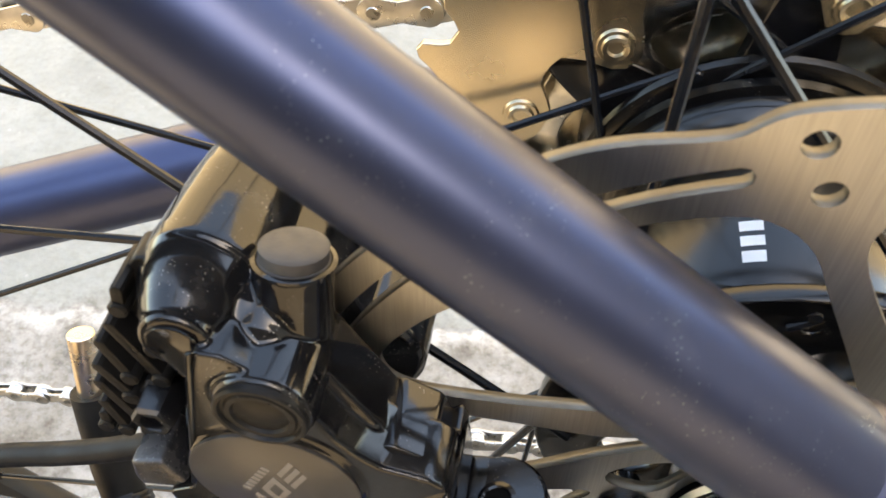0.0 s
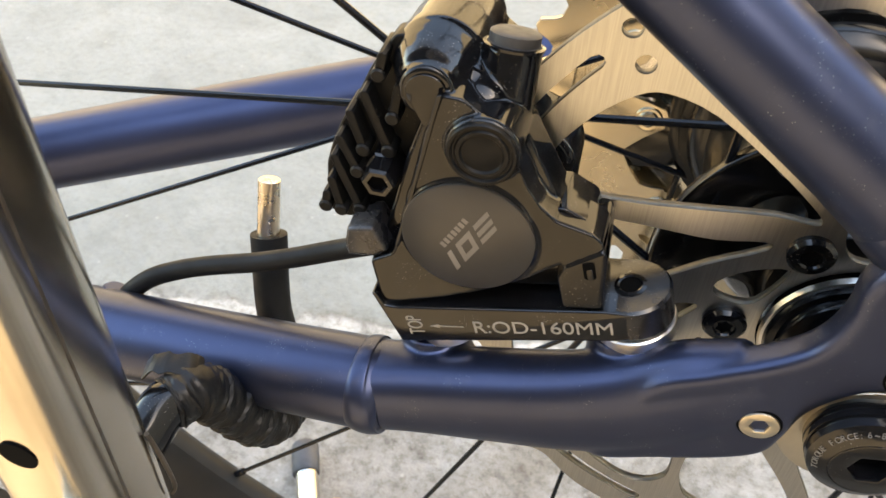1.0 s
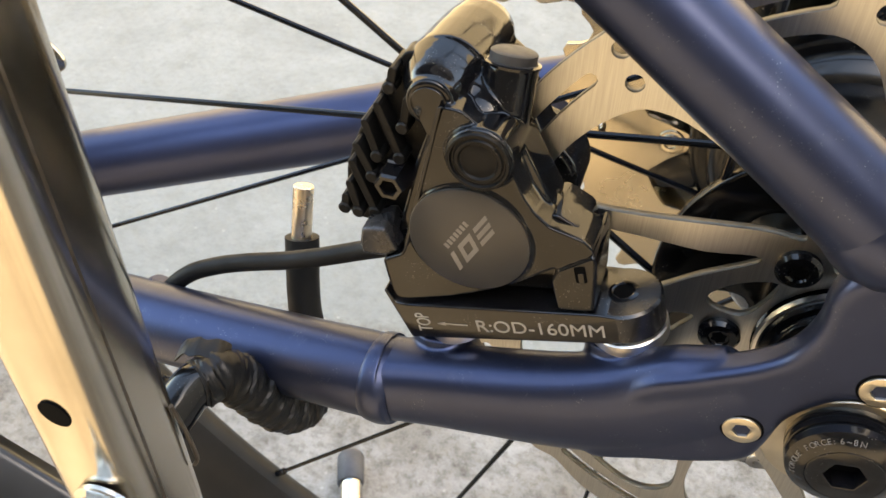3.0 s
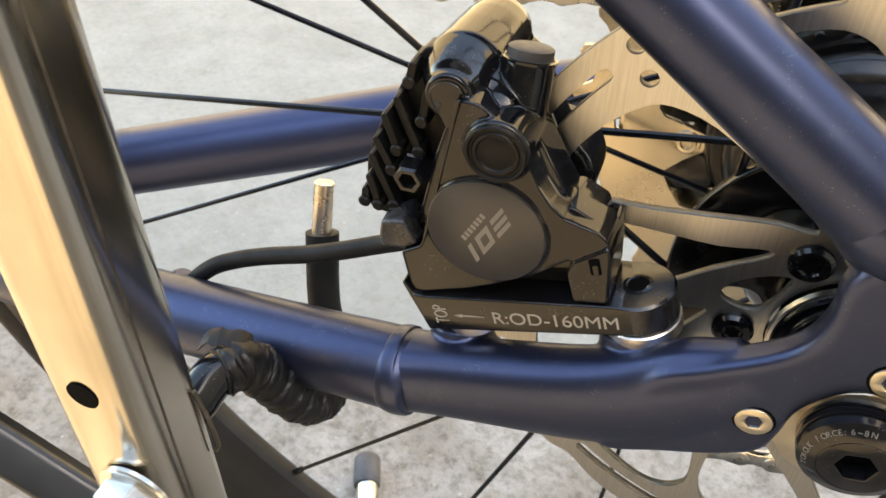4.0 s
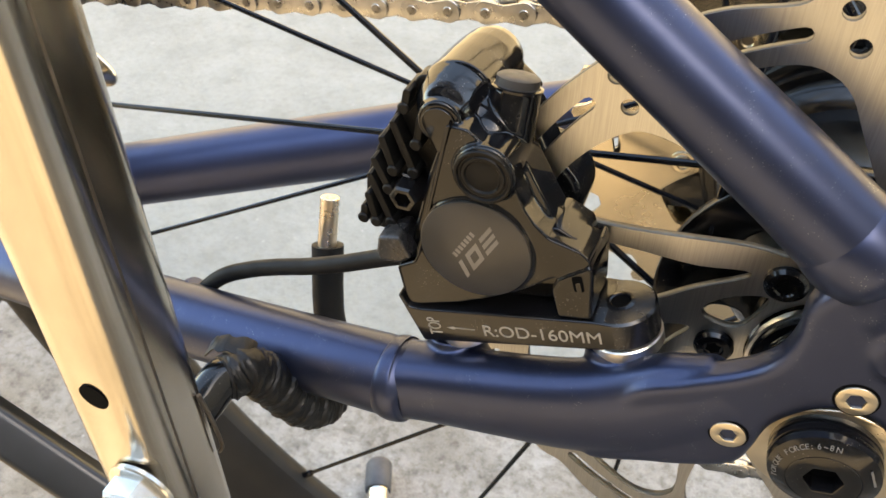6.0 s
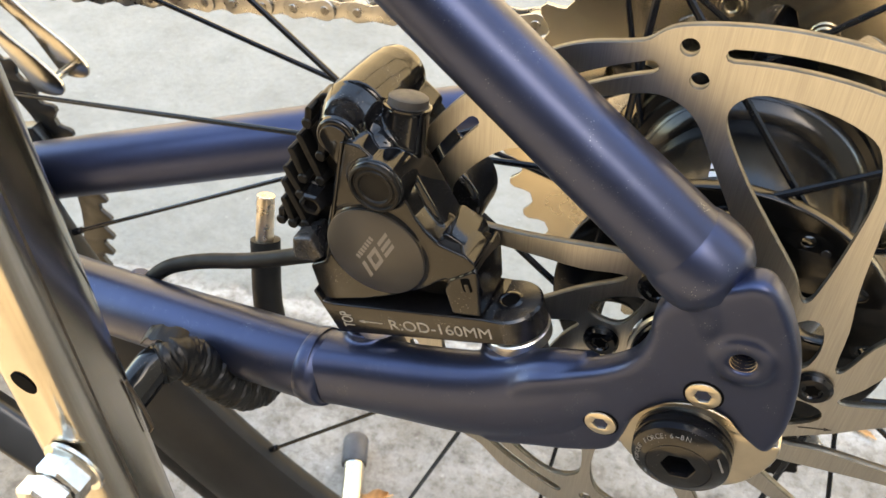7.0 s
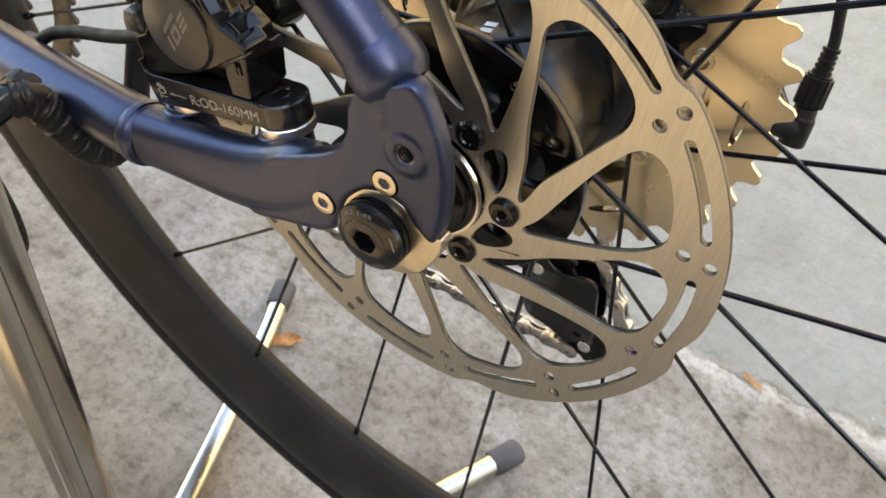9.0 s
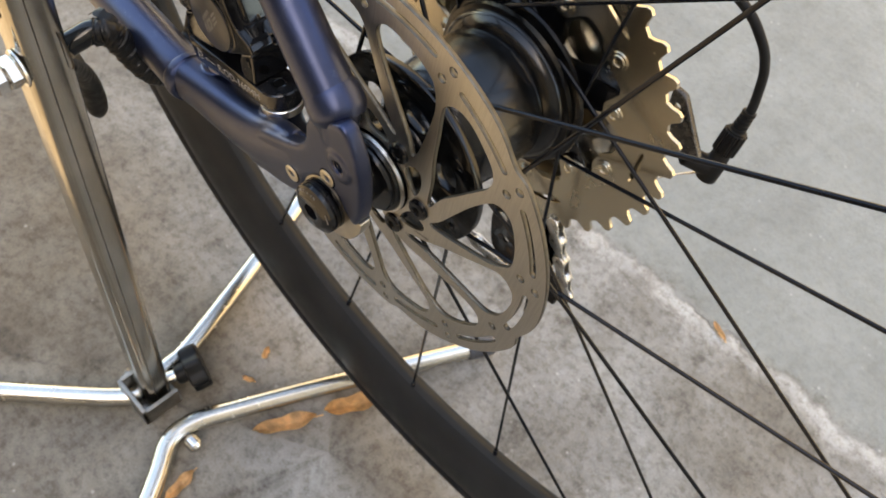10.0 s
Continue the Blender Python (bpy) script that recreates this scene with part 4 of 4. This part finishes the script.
part("nipple_bore", rod((-88.9, -12.6, 387.4), (-88.9, -13.0, 387.4), 1.75, 18, 0.02), M_bore_shade, caliper)
part("hose_block", cal_prism([(-49.8, 14.0), (-49.6, 16.6), (-48, 20.3), (-43, 20.2), (-41.6, 14.6), (-44.5, 13.2)], -15.5, -7, 0.9, 0.6), M_block, caliper, "angular dusty hose inlet block")

# mount adapter
adapter = thing("mount_adapter", (-65, -10, 362), "black brake mount adapter plate with engraved size marking", "brake adapter")
prof = [(-46.9, 5.9), (-46.2, 6.2), (-45.2, 2.8), (-43.0, 2.2), (-4, 1.2), (0, 0.6), (0, -6.2), (-19, -6.5), (-44.2, -7.1)]
ad = [cal_prism(prof, -17.3, -2.6, 0.5, 0.6), rod(cal3(0, -9.9, -6.2), cal3(0, -9.9, 0.9), 7.4, 48, 0.5)]
part("plate", ad[0], M_anod, adapter, smooth=15)
part("bolt_ear", ad[1], M_ear, adapter, "dusty rounded ear with a threaded hole", smooth=15)
part("bolt_hole", lathe([(0, 0.04), (2.05, 0.04), (2.05, 0.0), (0, 0.0)], 28, aim(cal3(0, -9.9, 0.9), (-S16, 0, C16))), M_bore_shade, adapter, "bolt hole")
part("hole_rim", lathe([(1.95, -0.1), (1.95, 0.14), (2.3, 0.3), (3.0, 0.1), (3.0, -0.1), (1.95, -0.1)], 32, aim(cal3(0, -9.9, 0.9), (-S16, 0, C16))), M_anod, adapter)
TXT = CALM @ at_y(-17.36)
part("size_text", letters("R:OD-160MM", 4.35, TXT @ Matrix.Translation((-28.95, -3.0, 0)) @ Matrix.Diagonal((1.05, 1, 1, 1)), 0.05), M_engrave, adapter, "engraved pale size marking", smooth=0)
part("top_text", letters("TOP", 4.4, TXT @ Matrix.Translation((-40.0, -4.9, 0)) @ Matrix.Rotation(radians(90), 4, "Z") @ Matrix.Diagonal((0.60, 1, 1, 1)), 0.05, 0.95), M_engrave, adapter, "engraved pale word", smooth=0)
part("arrow", prism([(-37.2, -2.6), (-35.4, -2.2), (-35.4, -2.5), (-30.6, -2.7), (-30.6, -2.9), (-35.4, -2.75), (-35.4, -3.1)], [], 0.1, 0, TXT), M_engrave, adapter, "engraved arrow", smooth=0)
for u, y in ((0, -10.2), (-36, -10.4)):
    tagged(part("spacer_washer", rod(cal3(u, y, -9.2), cal3(u, y, -6.1), 7.8 if u == 0 else 6.6, 40, 0.3), M_silver, adapter), "bare aluminium spacer")

# brake hose
hose = thing("brake_hose", (-130, 0, 345), "black hydraulic brake hose entering the chainstay", "hose")
part("hose", tube([(-90, -6, 366), (-100.4, -4, 359.5), (-110.6, -4, 354.5), (-119.8, -4, 350.6), (-129.4, -4, 347.2), (-138.5, -4.2, 343.4), (-146, -5.6, 339.6), (-152.5, -7.5, 333), (-157, -10, 325)], 2.2, 16, 6), M_rubber, hose)
part("grommet", lathe([(0, -2), (3.9, -2), (3.8, 0.2), (3.2, 1.0), (0, 1.2)], 24, aim((-153.0, -8, 335.2), (0.5, 0.35, 0.8))), M_paint_far_lit, hose, "blue frame grommet")

# ---------------------------------------------------------------- work stand
stand = thing("bike_work_stand", (-113, -67, 0), "chromed steel bicycle work stand with bent round legs and taped hook", "work stand")
top, base = Vector((-143, -51, 700)), Vector((-112, -67, 6))
sec = rounded([(-9.5, -9.5), (9.5, -9.5), (9.5, 9.5), (-9.5, 9.5)], 6.0, 6)
upright = part("upright", sweep([base, base.lerp(top, 0.5), top], sec, up=(0, 1, 0)), M_chrome, stand, "chromed square upright tube")


def on_upright(z, dx=0.0, dy=0.0):
    k = (z - base.z) / (top.z - base.z)
    p = base.lerp(top, k)
    return (p.x + dx, p.y + dy, z)


part("adjust_hole", lathe([(0, 0.1), (3.1, 0.1), (3.1, -0.6), (0, -0.6)], 24, aim(on_upright(369.0, 0.4, -9.6), (0, -1, -0.03))), M_bore_shade, upright, "adjustment hole")
hx = on_upright(343.8, 4.2, -9.6)
part("washer", rod(hx, (hx[0], hx[1] - 1.4, hx[2]), 7.6, 28, 0.3), M_steel, stand)
for k, (d0, d1, r) in enumerate(((1.4, 6.6, 6.3), (6.9, 12.0, 6.3))):
    part("hex_nut", lathe([(0, d0), (r * 0.9, d0), (r, d0 + 0.7), (r, d1 - 0.7), (r * 0.9, d1), (0, d1)], 6, along_y(*hx) @ Matrix.Rotation(0.3 * k + 0.2, 4, "Z")), M_steel, stand, smooth=20)
part("threaded_rod", lathe([(0, 13), (4, 13)] + [(4.0 if k % 2 else 3.5, 13.2 + 0.5 * k) for k in range(14)] + [(0, 20.5)], 20, along_y(*hx)), M_steel, stand)
hook = [(-126.8, -48, 339.6, 4.4), (-126, -44, 341, 4.4), (-124.5, -38, 343, 4.6), (-121.5, -33, 342, 4.8), (-118.5, -29.5, 336, 4.9), (-116, -26, 327, 4.9), (-113.5, -21, 318.5, 4.8), (-112.5, -13, 314.5, 4.7), (-115, -4, 315.5, 4.5), (-119.5, 3, 319.5, 4.4), (-122.5, 7.5, 326.5, 4.3), (-124.6, 14, 342, 4.4)]
part("hook_sleeve", tube([(*h[:3], 4.9) for h in hook[:5]], 3.4, 28, 8), M_gloss, stand, "glossy black plastic sleeve")
part("sleeve_bore", rod((-126.95, -48.6, 339.35), (-126.8, -47.9, 339.65), 3.2, 20), M_bore_shade, stand)
part("hook_rod", tube(hook[4:], 3, 24, 8), M_rubber, stand, "black rubber sleeve")
part("hook_tip", rod((-124.4, 12, 338), (-124.7, 18.0, 355.4), 2.6, 24, 0.2), M_brass, stand, "bare metal tip")
bar = spline([(-300, -20, 276), (-236, -20, 239), (-198, -20, 217.2)], 6)
part("lever", sweep(bar, rounded([(-8, -6), (8, -6), (8, 6), (-8, 6)], 3.0, 5), up=(0, -0.6, 0.8)), M_bar, stand, "satin black flat lever bar")
part("lever_grip", tube([(-125, -51, 330, 3), (-150, -40, 300, 3.6), (-174, -28, 264, 5), (-184, -22.5, 238, 6), (-187, -21, 220, 5.6), (-188, -20.5, 212, 2.5)], 5, 24, 6), M_rubber, stand, "black rubber-coated grip")
# tape wound round the hook in overlapping turns, with creases
hq = spline(hook[2:10], 26)
run = 0.0
rings_, secs = [], []
for i, q in enumerate(hq):
    if i:
        run += (Vector(q[:3]) - Vector(hq[i - 1][:3])).length
    sec_ = []
    for k in range(56):
        a = 2 * math.pi * k / 56
        turn = (run / 5.4 + k / 56) % 1.0
        lap = 1.0 - turn if turn > 0.06 else turn / 0.06
        slant = run * 0.9 + 2.2 * math.sin(a + 0.6)
        crease = 0.42 * noise.noise((slant * 0.75, math.cos(a) * 1.4, math.sin(a) * 1.4)) + 0.34 * noise.noise((slant * 2.1, math.cos(a) * 2.2 + 7, math.sin(a) * 2.2))
        ends = 0.55 if i > 3 else 0.1
        rr = q[3] + 0.55 + ends * lap + crease
        sec_.append((rr * math.cos(a), rr * math.sin(a)))
    rings_.append(q[:3])
    secs.append(sec_)
part("tape_wrap", sweep(rings_, secs), M_tape, stand, "creased black tape wound round the hook", smooth=24)
flap = sweep(spline([(-131.0, -33.0, 345.4), (-129.0, -32.6, 347.4), (-126.0, -32.2, 348.4), (-122.8, -31.4, 348.0), (-120.0, -30.2, 346.0)], 8), rounded([(-2.4, -0.2), (2.4, -0.2), (2.4, 0.2), (-2.4, 0.2)], 0.15, 2))
for v in flap.verts:
    v.co += Vector((0.6, 0.8, 1.0)) * (0.7 * noise.noise(v.co * 0.4) + 0.15 * noise.noise(v.co * 1.4))
part("tape_flap", flap, M_tape, stand, "ragged loose end of the tape")
part("sheet_edge", tube([(-117.9, -53, 357), (-117.2, -52, 348), (-116.7, -51.6, 339.5), (-117.2, -52.4, 337.6)], 0.45, 10, 5), M_seam, stand, "thin rolled sheet edge")
part("weld_seam", sweep([base + Vector((9.55, -2.5, 0)), top + Vector((9.55, -2.5, 0))], [(-0.28, -0.05), (0.28, -0.05), (0.28, 0.05), (-0.28, 0.05)], up=(1, 0, 0)), M_seam, upright, "dark weld seam line", smooth=0)
legA = [(-193, 162, 9), (-170, 105, 9), (-128, -20, 8), (-122, -50, 8.5), (-118, -72, 8.5), (-127, -90, 8), (-175, -141, 8), (-215, -182, 8)]
legB = [(17, 148, 8), (-34, 38, 8), (-64, -28, 8), (-76, -58, 8.5), (-76, -80, 8.5), (-60, -102, 8), (-20, -160, 8)]
for leg in (legA, legB):
    lg = part("leg", tube(leg, 7.0, 28, 10), M_leg, stand, "chromed bent round leg")
    for a, b in ((leg[0], leg[1]), (leg[-1], leg[-2])):
        a, b = Vector(a), Vector(b)
        d = (b - a).normalized()
        part("foot_cap", lathe([(0, -3), (7.4, -3), (8.5, -1.5), (8.8, 0), (8.6, 18), (8.0, 19), (6.9, 19)], 28, aim(a, d)), M_cap, lg, "grey rubber foot cap")
part("bracket", join(block((-127.5, -81.5, 2), (-124.5, -54, 30), 0.6), block((-127.5, -84, 2), (-97, -81, 28), 0.6), block((-100, -84, 2), (-97, -56, 24), 0.6), block((-127, -83, 1), (-97.5, -54, 3), 0.4)), M_bracket, stand, "folded dull steel bracket", smooth=20)
lobes = [polar(15.5 + 1.5 * math.cos(radians(7 * a * 5)), a * 5) for a in range(72)]
knob = part("knob", prism(lobes, [], 13, 2.0, aim((-105, -37, 22), (0.25, 1, 0.15)), 3), M_knob, stand, "black lobed clamp knob", smooth=40)
part("knob_boss", lathe([(0, -14), (6, -14), (7, -12), (7.5, 0), (0, 0)], 24, aim((-105, -37, 22), (0.25, 1, 0.15))), M_knob, knob)
part("clamp_bolt", rod((-111.5, -58, 20), (-108, -49, 21), 4.4, 16, 1.6), M_steel, stand)
part("clamp_bolt", rod((-134, -76, 16), (-127, -72, 16), 4.6, 16, 1.4), M_bracket, stand)
part("clamp_bolt", rod((-70, -69, 9), (-59, -68, 9), 5.4, 16, 2.4), M_steel, stand)

# ---------------------------------------------------------------- rear derailleur and lower chain
mech = thing("rear_derailleur", (25, 105, 222), "black rear derailleur cage with two jockey pulleys below the cassette", "derailleur")
cage = smooth_loop([(1.5, 229.5), (1.9, 242.7), (-2.8, 260.0), (4.2, 266.2), (11.1, 246.4), (20.2, 242.6), (34.0, 246.1), (38.5, 232.4), (40.8, 215.1), (32.0, 203.8), (19.1, 206.0), (8.1, 208.7)], 4)
cage_holes = [circle(14.5, 222.3, 2.2, 14), circle(34.7, 211.2, 2.0, 14)]
part("outer_cage", prism(cage, cage_holes, 2.0, 0.4, at_y(111)), M_anod, mech)
part("inner_cage", prism(cage, cage_holes, 2.0, 0.4, at_y(99)), M_anod, mech)
for x, z in ((8, 238), (40, 206)):
    teeth = []
    for k in range(13):
        for f, r in ((-0.4, 23.0), (-0.12, 26.2), (0.12, 26.2), (0.4, 23.0)):
            teeth.append(polar(r * 0.62, (k + f) * 360 / 13))
    part("jockey_pulley", prism(teeth, [circle(0, 0, 3, 12)], 2.4, 0.3, at_y(105) @ Matrix.Translation((x, z, 0))), M_rubber, mech)
    part("pulley_bolt", rod((x, 97.5, z), (x, 112.5, z), 3.2, 16), M_steel, mech)
part("link_plate", prism(rounded([(47, 372), (53, 372), (72, 350), (66, 345), (50, 352)], 2.0), [circle(52, 365, 1.8, 12)], 3.0, 0.5, at_y(113)), M_block, mech, "grey link plate")
part("knuckle", cast([block((-14, 112, 262), (16, 134, 300), 4), rod((0, 108, 262), (4, 130, 250), 12, 28, 2), rod((0, 112, 296), (16, 124, 330), 9, 24, 2)], 1.2, 4), M_anod, mech, "black derailleur body", smooth=60)
run_chain((58, 214), (30, 262), 105)
run_chain((30, 262), (18, 326), 106)
run_chain((34, 193), (-330, 160), 104, 1)

# ---------------------------------------------------------------- derailleur wiring
wire = thing("shift_cable", (74, 120, 360), "black shift cable with an angled plug and ribbed boot", "cable")
PLUG = aim((75.9, 123.4, 332.5), (-3.2, 10.8, 33.5))
part("plug", cast([lathe([(0, 0), (4.1, 0), (4.7, 0.6), (4.8, 10.4), (4.3, 11), (4.0, 14.5), (0, 14.5)], 28, PLUG), rod((75.2, 125.2, 338), (63.5, 117.5, 341.5), 4.6, 28, 1.2)], 0.35, 3), M_rubber, wire, "angled black plug", smooth=60)
grip = []
for k in range(72):
    grip.append(polar(5.2 if k % 6 in (0, 1, 2, 3) else 4.75, 5 * k))
part("collar", prism(grip, [], 10.4, 0.5, PLUG @ Matrix.Translation((0, 0, 20.2)), 2), M_plastic, wire, "ridged locking collar", smooth=20)
rib = [(0, 0), (4.3, 0), (4.4, 0.8), (3.3, 1.1)]
for k in range(4):
    rib += [(3.3 - 0.12 * k, 1.3 + 1.9 * k), (3.3 - 0.12 * k, 2.4 + 1.9 * k), (2.7 - 0.1 * k, 2.6 + 1.9 * k), (2.7 - 0.1 * k, 3.1 + 1.9 * k)]
part("boot", lathe(rib + [(3.0, 9), (3.0, 10.2), (0, 10.2)], 24, PLUG @ Matrix.Translation((0, 0, 25.3))), M_rubber, wire, "ribbed strain relief boot")
part("cable", tube([(73, 133.2, 363), (72.6, 134.5, 367), (70.4, 136, 374.5), (66.7, 136.5, 385), (59.7, 136, 394.4), (45, 134, 404), (10, 126, 415), (-20, 118, 420)], 2.0, 16, 8), M_rubber, wire)
part("cable_end", tube([(73, 123, 334), (66, 117, 329), (57, 108, 322)], 0.45, 8, 6), M_steel, wire, "thin bare cable end")

# ---------------------------------------------------------------- chainset and front derailleur, far forward
rings = thing("chainset", (-385, 100, 243), "dark chainset with two toothed rings", "chainset")
for t, y in ((50, 101), (36, 94)):
    rp = t * 12.7 / (2 * math.pi)
    hh = [circle(0, 0, rp - 16, 48)]
    part("chainring", prism(cog_outline(t), hh, 2.4, 0.3, Matrix.Translation((-385, 0, 243)) @ at_y(y), 1), M_dark_chain, rings)
for k in range(4):
    o = 20 + 90 * k
    part("spider_arm", prism([polar(14, o - 60), polar(88, o - 7), polar(90, o), polar(88, o + 7), polar(14, o + 60)], [], 8, 1.0, Matrix.Translation((-385, 0, 243)) @ at_y(98)), M_dark_chain, rings)
    x, z = polar(80, o)
    part("ring_bolt", rod((-385 + x, 88, 243 + z), (-385 + x, 105, 243 + z), 4.5, 16), M_steel, rings)
part("bottom_bracket", rod((-385, 40, 243), (-385, 104, 243), 20, 32, 2), M_dark_chain, rings)
fd = thing("front_derailleur", (-310, 100, 330), "chromed front derailleur cage around the chain", "derailleur")
cageo = smooth_loop([(-345, 362), (-320, 348), (-300, 332), (-284, 321), (-277, 313), (-280, 307), (-292, 306), (-297, 312), (-306, 326), (-328, 344)], 4)
part("cage_plate", prism(cageo, [], 1.6, 0.4, at_y(94)), M_chrome, fd)
part("cage_plate", prism(cageo, [], 1.6, 0.4, at_y(110)), M_chrome, fd)
part("cage_bridge", rod((-288, 94, 310), (-288, 110, 310), 2.0, 12), M_chrome, fd)

# ---------------------------------------------------------------- print on the hub as plain bars
def hub_radius(y):
    prof = [(22.5, 22), (25, 26), (26.6, 31.5), (27.4, 39.5), (27.6, 49.5)]
    for (r0, y0), (r1, y1) in zip(prof, prof[1:]):
        if y <= y1:
            return r0 + (r1 - r0) * (y - y0) / (y1 - y0) + 0.1
    return 27.7


for k in range(3):
    y0 = 30.0 + 3.0 * k
    bm = bmesh.new()
    v = []
    for yy in (y0, y0 + 2.0):
        rr = hub_radius(yy)
        v.append([bm.verts.new((rr * math.cos(radians(a)), yy, AX + rr * math.sin(radians(a)))) for a in (103, 105, 107, 109, 111)])
    for q in range(4):
        bm.faces.new((v[0][q], v[0][q + 1], v[1][q + 1], v[1][q]))
    bmesh.ops.solidify(bm, geom=bm.faces[:], thickness=0.1)
    part("hub_print", bm, M_white, wheel, "white print bar", smooth=0)

# ---------------------------------------------------------------- dry leaves
random.seed(7)


def dry_leaf(x, y, ang, length, width, curl):
    bm = bmesh.new()
    rows = []
    for i in range(13):
        t = i / 12
        w = width * math.sin(math.pi * t) ** 0.8 * (1 + 0.25 * math.sin(9 * t + curl)) * 0.5 + 0.15
        rows.append([bm.verts.new(((t - 0.5) * length, s * w, 1.2 + curl * (2 * t - 1) ** 2 * 4 + abs(s) * width * 0.22 + random.uniform(-0.4, 0.4))) for s in (-1, -0.5, 0, 0.5, 1)])
    for a, b in zip(rows, rows[1:]):
        for k in range(4):
            bm.faces.new((a[k], a[k + 1], b[k + 1], b[k]))
    bmesh.ops.solidify(bm, geom=bm.faces[:], thickness=0.35)
    bm.transform(Matrix.Translation((x, y, 0.6)) @ Matrix.Rotation(radians(ang), 4, "Z"))
    lf = thing("dry_leaf", (x, y, 0), "curled dry brown leaf lying on the concrete", "leaf", "dry leaves")
    part("blade", bm, M_leaf, lf, smooth=50)
    part("stalk", tube([(x, y, 2.2), (x + math.cos(radians(ang)) * length * 0.62, y + math.sin(radians(ang)) * length * 0.62, 2.0)], 0.5, 6, 1, False), M_leaf, lf)


dry_leaf(-36, -11, 64, 46, 13, 0.8)
dry_leaf(-16, 35, 64, 42, 15, 0.6)
dry_leaf(-48, -92, 100, 26, 9, 0.5)
dry_leaf(134, 312, -20, 18, 5, 0.2)
dry_leaf(-166, 127, 40, 26, 12, 0.6)
dry_leaf(-88, 12, 120, 10, 5, 0.4)
dry_leaf(-80, -10, 30, 9, 4, 0.4)
